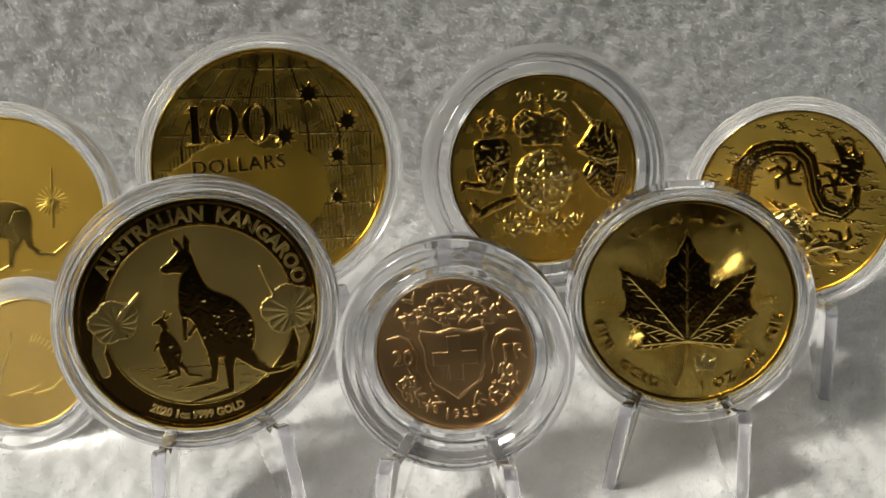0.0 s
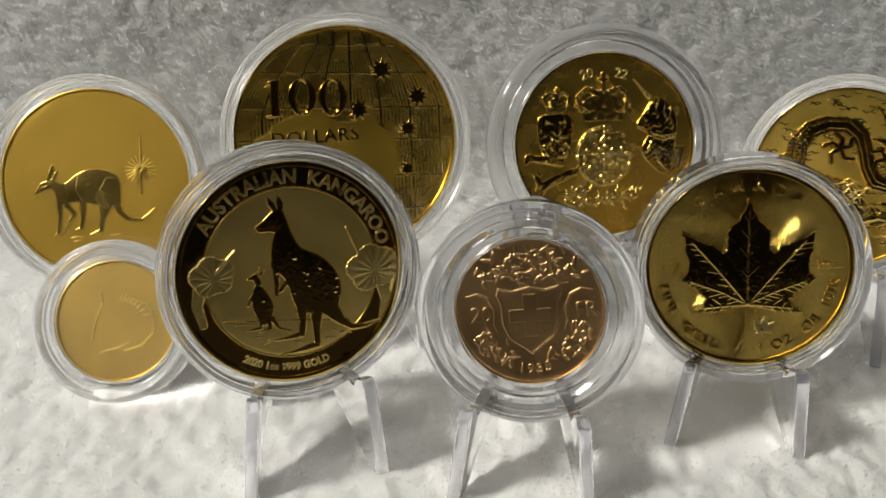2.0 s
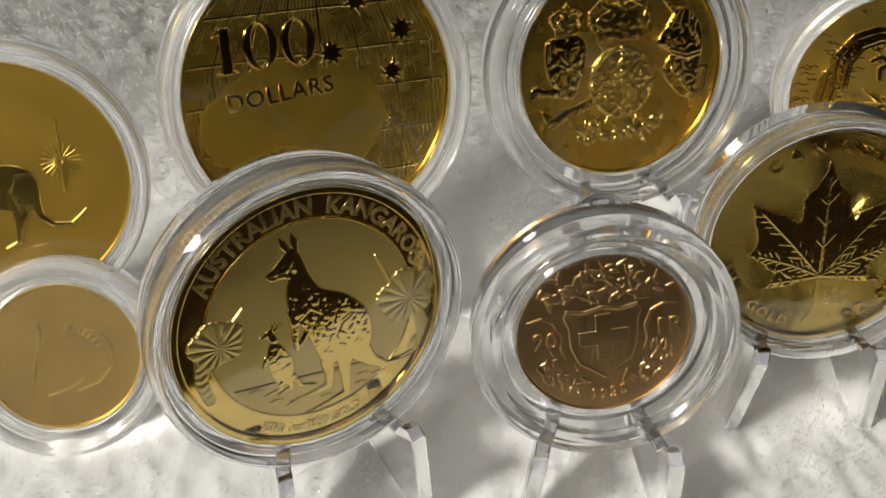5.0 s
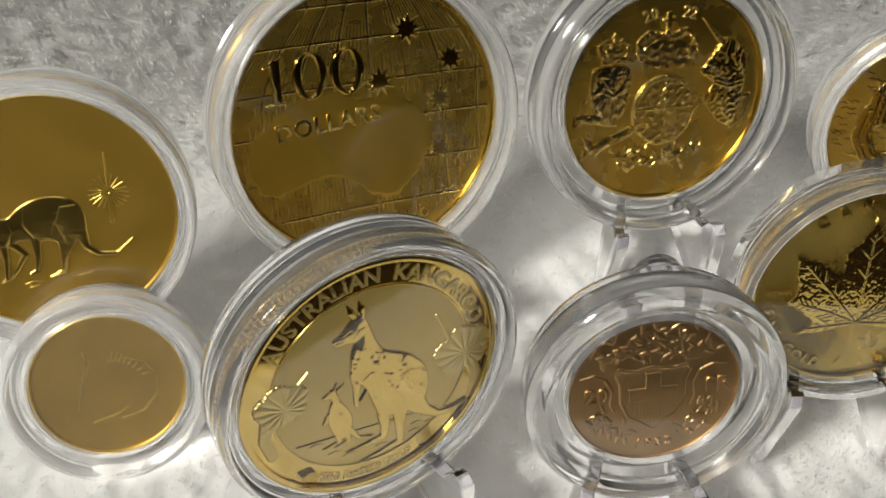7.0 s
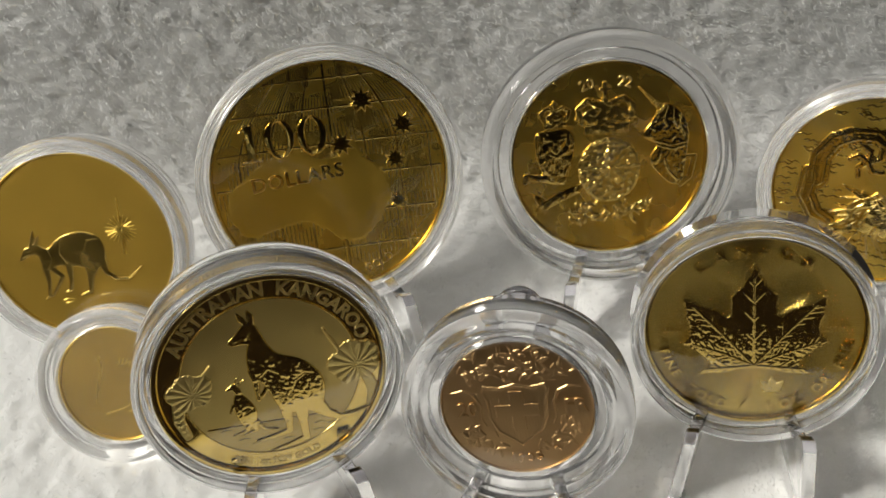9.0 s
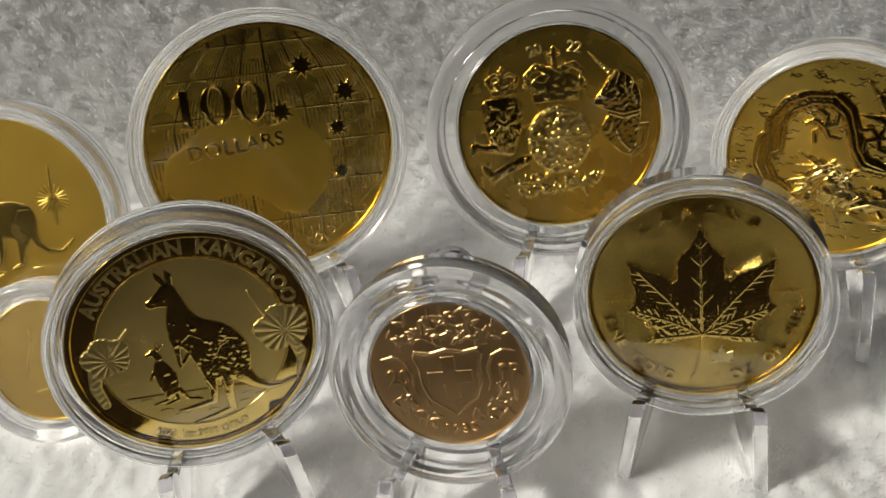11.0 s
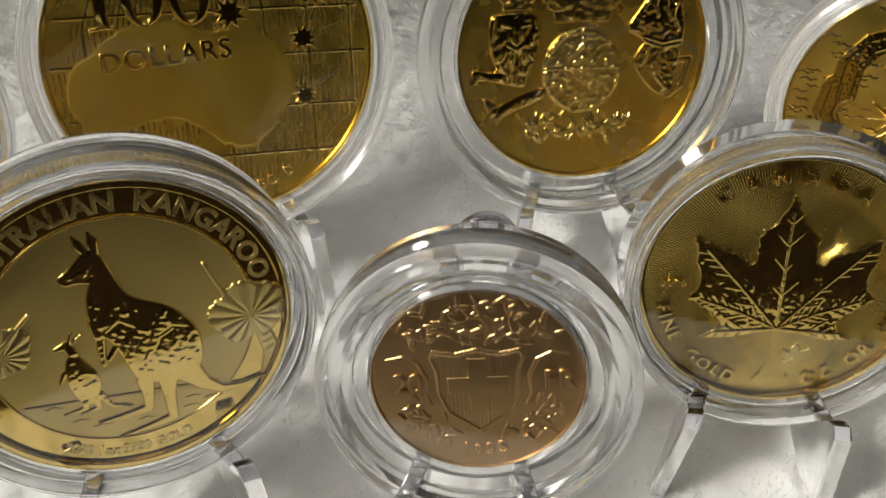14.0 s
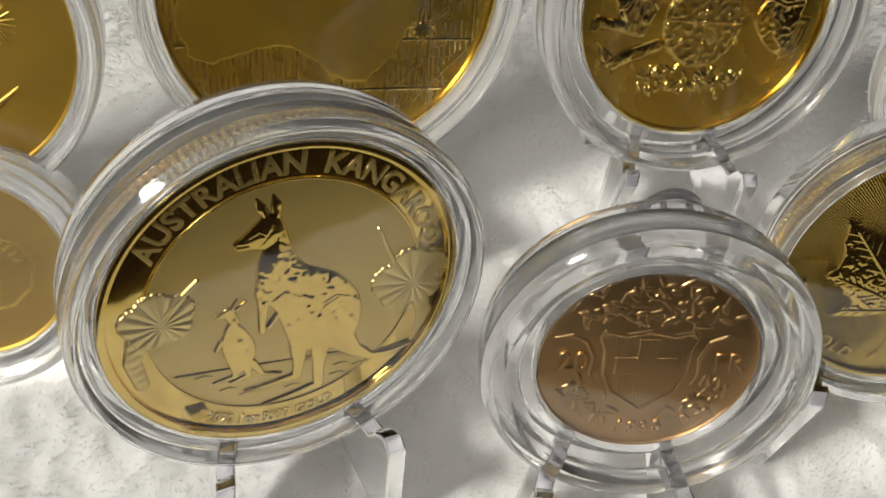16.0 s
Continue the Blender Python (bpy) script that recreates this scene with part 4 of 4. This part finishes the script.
def leaping_coin():
    ob = plain_coin("Q", 15.8, "frosted gold coin with a low leaping plain form")
    relief("emblem", ob, gold_soft, (-11, 10.2, -9.6, 3.6), leaping, 0.16, 0.14, 0.08, leaping_marks, 0.22)
    frond = [[(7.4 + 0.3 * math.sin(a), 2.2 + 0.3 * math.cos(a)), (7.4 + 2.5 * math.sin(a), 2.4 + 2.3 * math.cos(a) - 0.5 * abs(math.sin(a)))] for a in np.linspace(-2.8, 2.8, 19)]
    relief("grass_tuft", ob, gold_satin, (3.8, 11, -2.4, 8), lambda X, Y: union(limb(X, Y, [(7.3, -1.9, 0.28), (7.4, 1.6, 0.2)]), limb(X, Y, [(7.5, 3.0, 0.12), (7.6, 7.4, 0.1)]), strokes(X, Y, frond, 0.1, 0.05)), 0.14, 0.08, 0.09)
    scrub = [[(-4.6, -9.3), (-3.6, -9.0), (-2.6, -9.2)], [(-4.2, -9.9), (-3.0, -9.6)], [(2.0, -8.9), (3.6, -8.7)]]
    relief("ground_line", ob, gold_satin, (-6, 5, -10.6, -8), lambda X, Y: strokes(X, Y, scrub, 0.1, 0.05), 0.1, 0.08, 0.09)


def small_coin():
    ob = plain_coin("S", 10.1, "small frosted gold coin with faint relief")
    back = [[(1.2, -5.0), (4.0, -4.2), (6.0, -2.0), (6.2, 0.8), (4.8, 2.8), (2.4, 3.6), (0.2, 3.2)], [(-2.6, -5.2), (0.4, -4.4), (2.2, -3.4)]]
    comb = [[(0.6 + 0.55 * k, 3.4 - 0.05 * k * k), (1.0 + 0.6 * k, 4.5 - 0.07 * k * k)] for k in range(8)]
    spike = [[(-2.4, 2.8), (-3.6, -0.6), (-4.2, -3.4)], [(-2.6, 4.8), (-2.2, 3.2)]]
    relief("emblem", ob, gold_satin, (-7, 8, -6.4, 6), lambda X, Y: strokes(X, Y, back + comb + spike, 0.22, 0.1), 0.03, 0.2, 0.09, None, 0.03)


def dragon_coin():
    ob = coin("D", "gold coin with a coiled scaly emblem among waves")
    blank(ob, 15.4, gold_satin, gold_mirror, rim=0.5, high=0.4)
    r = np.random.RandomState(12)
    curls = []
    for _ in range(260):
        a, d, s = r.uniform(0, 6.28), 14.2 * math.sqrt(r.uniform(0.1, 1)), r.uniform(0.5, 0.9)
        x, y, q = d * math.cos(a), d * math.sin(a), r.choice((-1, 1))
        curls.append([(x - s * 1.3, y, 0.07), (x - s * 0.5, y + 0.35 * q * s, 0.09), (x + s * 0.3, y, 0.09), (x + s, y + 0.3 * q * s, 0.06)])
    relief("wave_field", ob, gold_mirror, (-15, 15, -15, 15), lambda X, Y: union(*[limb(X, Y, c) for c in curls]), 0.16, 0.08, 0.13)
    path = [(-8.6, 0.8, 1.7), (-8.6, 4.5, 1.7), (-6.8, 7.4, 1.6), (-4.0, 8.8, 1.5), (-1.0, 9.0, 1.5), (1.2, 7.4, 1.4), (2.3, 4.8, 1.3), (3.1, 2.2, 1.3), (4.6, -0.2, 1.3), (7.5, -0.9, 1.1), (9.3, 0.8, 0.9), (9.4, 3.2, 0.7), (8.4, 5.6, 0.6)]
    scales = lambda X, Y, S: 0.03 * np.maximum(np.sin(X * 5.2 + np.sin(Y * 5.2)) * np.sin(Y * 5.2), 0) + 0.08 * np.exp(-((S + 0.9) / 0.15) ** 2)
    relief("coiled_body", ob, gold_mirror, (-12, 11, -4, 10), lambda X, Y: limb(X, Y, path), 0.3, 0.12, 0.1, scales, 0.1)
    flame = lambda X, Y: union(*[limb(X, Y, [(8.4, 4.8, 0.9), (6.4 + dx, 7.6 + dy * 0.4, 0.8), (3.2 + dx * 2.2, 9.6 + dy, 0.1)]) for dx, dy in ((0, 2.6), (1.0, 1.4), (2.0, 1.6), (2.8, 0.2), (-0.4, -2.4))])
    relief("tail_plume", ob, gold_mirror, (1, 12, 3, 13.4), flame, 0.3, 0.12, 0.1, lambda X, Y, S: 0.12 * np.maximum(waves(X, Y, 3.2, 71), 0), 0.3)
    for cx, cy, a0 in ((-1.7, 4.7, 0.4), (5.9, 3.9, 0.1), (8.4, -5.6, 0.8)):
        relief("claw", ob, gold_mirror, (cx - 3.2, cx + 3.2, cy - 3.2, cy + 3.2), lambda X, Y: union(np.hypot(X - cx, Y - cy) - 0.7, *[limb(X, Y, [(cx, cy, 0.5), (cx + 1.7 * math.cos(a0 + a), cy + 1.7 * math.sin(a0 + a), 0.42), (cx + 2.7 * math.cos(a0 + a + 0.5), cy + 2.7 * math.sin(a0 + a + 0.5), 0.4)]) for a in (0, 1.1, 2.2, 3.4, 4.8)]), 0.34, 0.1, 0.1, None, 0.15)
    mane = lambda X, Y: union(oval(X, Y, 0.2, -4.2, 3.8, 3.0, -20), limb(X, Y, [(3.0, -6.0, 1.6), (6.0, -6.8, 1.1), (8.4, -6.0, 0.8)]), *[limb(X, Y, [(-0.5 + k, -2.0, 0.4), (-4.6 + 1.5 * k, 0.4 - 0.3 * k, 0.12)]) for k in (0, 1, 2, 3, 4)], limb(X, Y, [(-3, -6, 1.2), (-6, -8.5, 1.4), (-4, -11, 1.2)]))
    mane_part = relief("mane", ob, gold_struck, (-9, 10, -13, 2), mane, 0.34, 0.12, 0.1, lambda X, Y, S: 0.24 * np.maximum(waves(X * 0.7 - Y * 0.5, Y, 2.6, 72), 0), 0.4)
    r = np.random.RandomState(14)
    strands = []
    for k in range(34):
        a, q = r.uniform(2.2, 5.4), r.uniform(3.2, 6.8)
        x, y = 2.2 + r.normal(0, 1.3), -3.0 + r.normal(0, 1.2)
        strands.append([(x, y), (x + 0.5 * q * math.cos(a), y + 0.5 * q * math.sin(a) + 0.4), (x + q * math.cos(a + 0.35), y + q * math.sin(a + 0.35))])
    relief("mane_strands", mane_part, gold_letter, (-8, 9, -12.5, 4), lambda X, Y: np.maximum(strokes(X, Y, strands, 0.16, 0.05), np.hypot(X, Y) - 14.2), 0.62, 0.1, 0.09, None, 0.15)
    whisker = [[(4.0, -7.4), (6.4, -6.4), (9.4, -6.8), (11.4, -6.0)], [(3.8, -8.4), (6.2, -9.4), (9.2, -9.2)]]
    relief("jaw_lines", ob, gold_letter, (3, 12, -10.4, -5), lambda X, Y: strokes(X, Y, whisker, 0.3, 0.12), 0.66, 0.1, 0.09, None, 0.15)
    relief("side_coil", ob, gold_mirror, (-13, -5, -8, 3), lambda X, Y: limb(X, Y, [(-9.6, 1.6, 1.6), (-10.0, -2.0, 1.5), (-8.2, -5.0, 1.4), (-6, -6, 1.2)]), 0.3, 0.12, 0.1, scales, 0.1)


kangaroo_coin()
franc_coin()
maple_coin()
royal_coin()
hundred_coin()
leaping_coin()
small_coin()
dragon_coin()

CASES = {
    "K": (16.1, 18.6, 2.6, -5.2, None, 2.0, "deep round clear plastic coin capsule on a stand"),
    "F": (10.6, 15.8, 3.2, -3.6, 12.3, 2.0, "round clear plastic capsule with a wide stepped rim"),
    "M": (15.3, 16.8, 3.2, -3.6, None, 2.0, "round clear plastic coin capsule with a narrow rim"),
    "B": (16.4, 21.4, 3.2, -4.4, 18.6, 3.0, "wide round clear plastic coin capsule on a stand"),
    "H": (19.45, 21.6, 4.2, -4.8, None, 4.0, "large round clear plastic coin capsule on a stand"),
    "Q": (15.8, 18.1, 3.2, -4.4, None, 4.0, "round clear plastic coin capsule with a milky rim"),
    "S": (10.1, 13.4, 3.2, -4.4, None, None, "small round clear plastic capsule resting on the towel"),
    "D": (15.4, 17.6, 3.2, -4.4, None, 4.0, "round clear plastic coin capsule on a stand"),
}
for key, (r, outer, front, back, ring, ground, label) in CASES.items():
    capsule(upright(*COINS[key]), r, outer, front, back, label, ring=ring, rim=acrylic_soft if key in "FBKM" else acrylic_milky, pane_material=acrylic_hazy if key in "S" else acrylic)
    if ground is not None:
        stand(*COINS[key], outer, front, back, ground, "clear acrylic easel stand holding a coin capsule", 5.0 if key == "Q" else 8.5, 0.3 if key == "Q" else 1.0, 38.2 if key == "F" else 37.5)
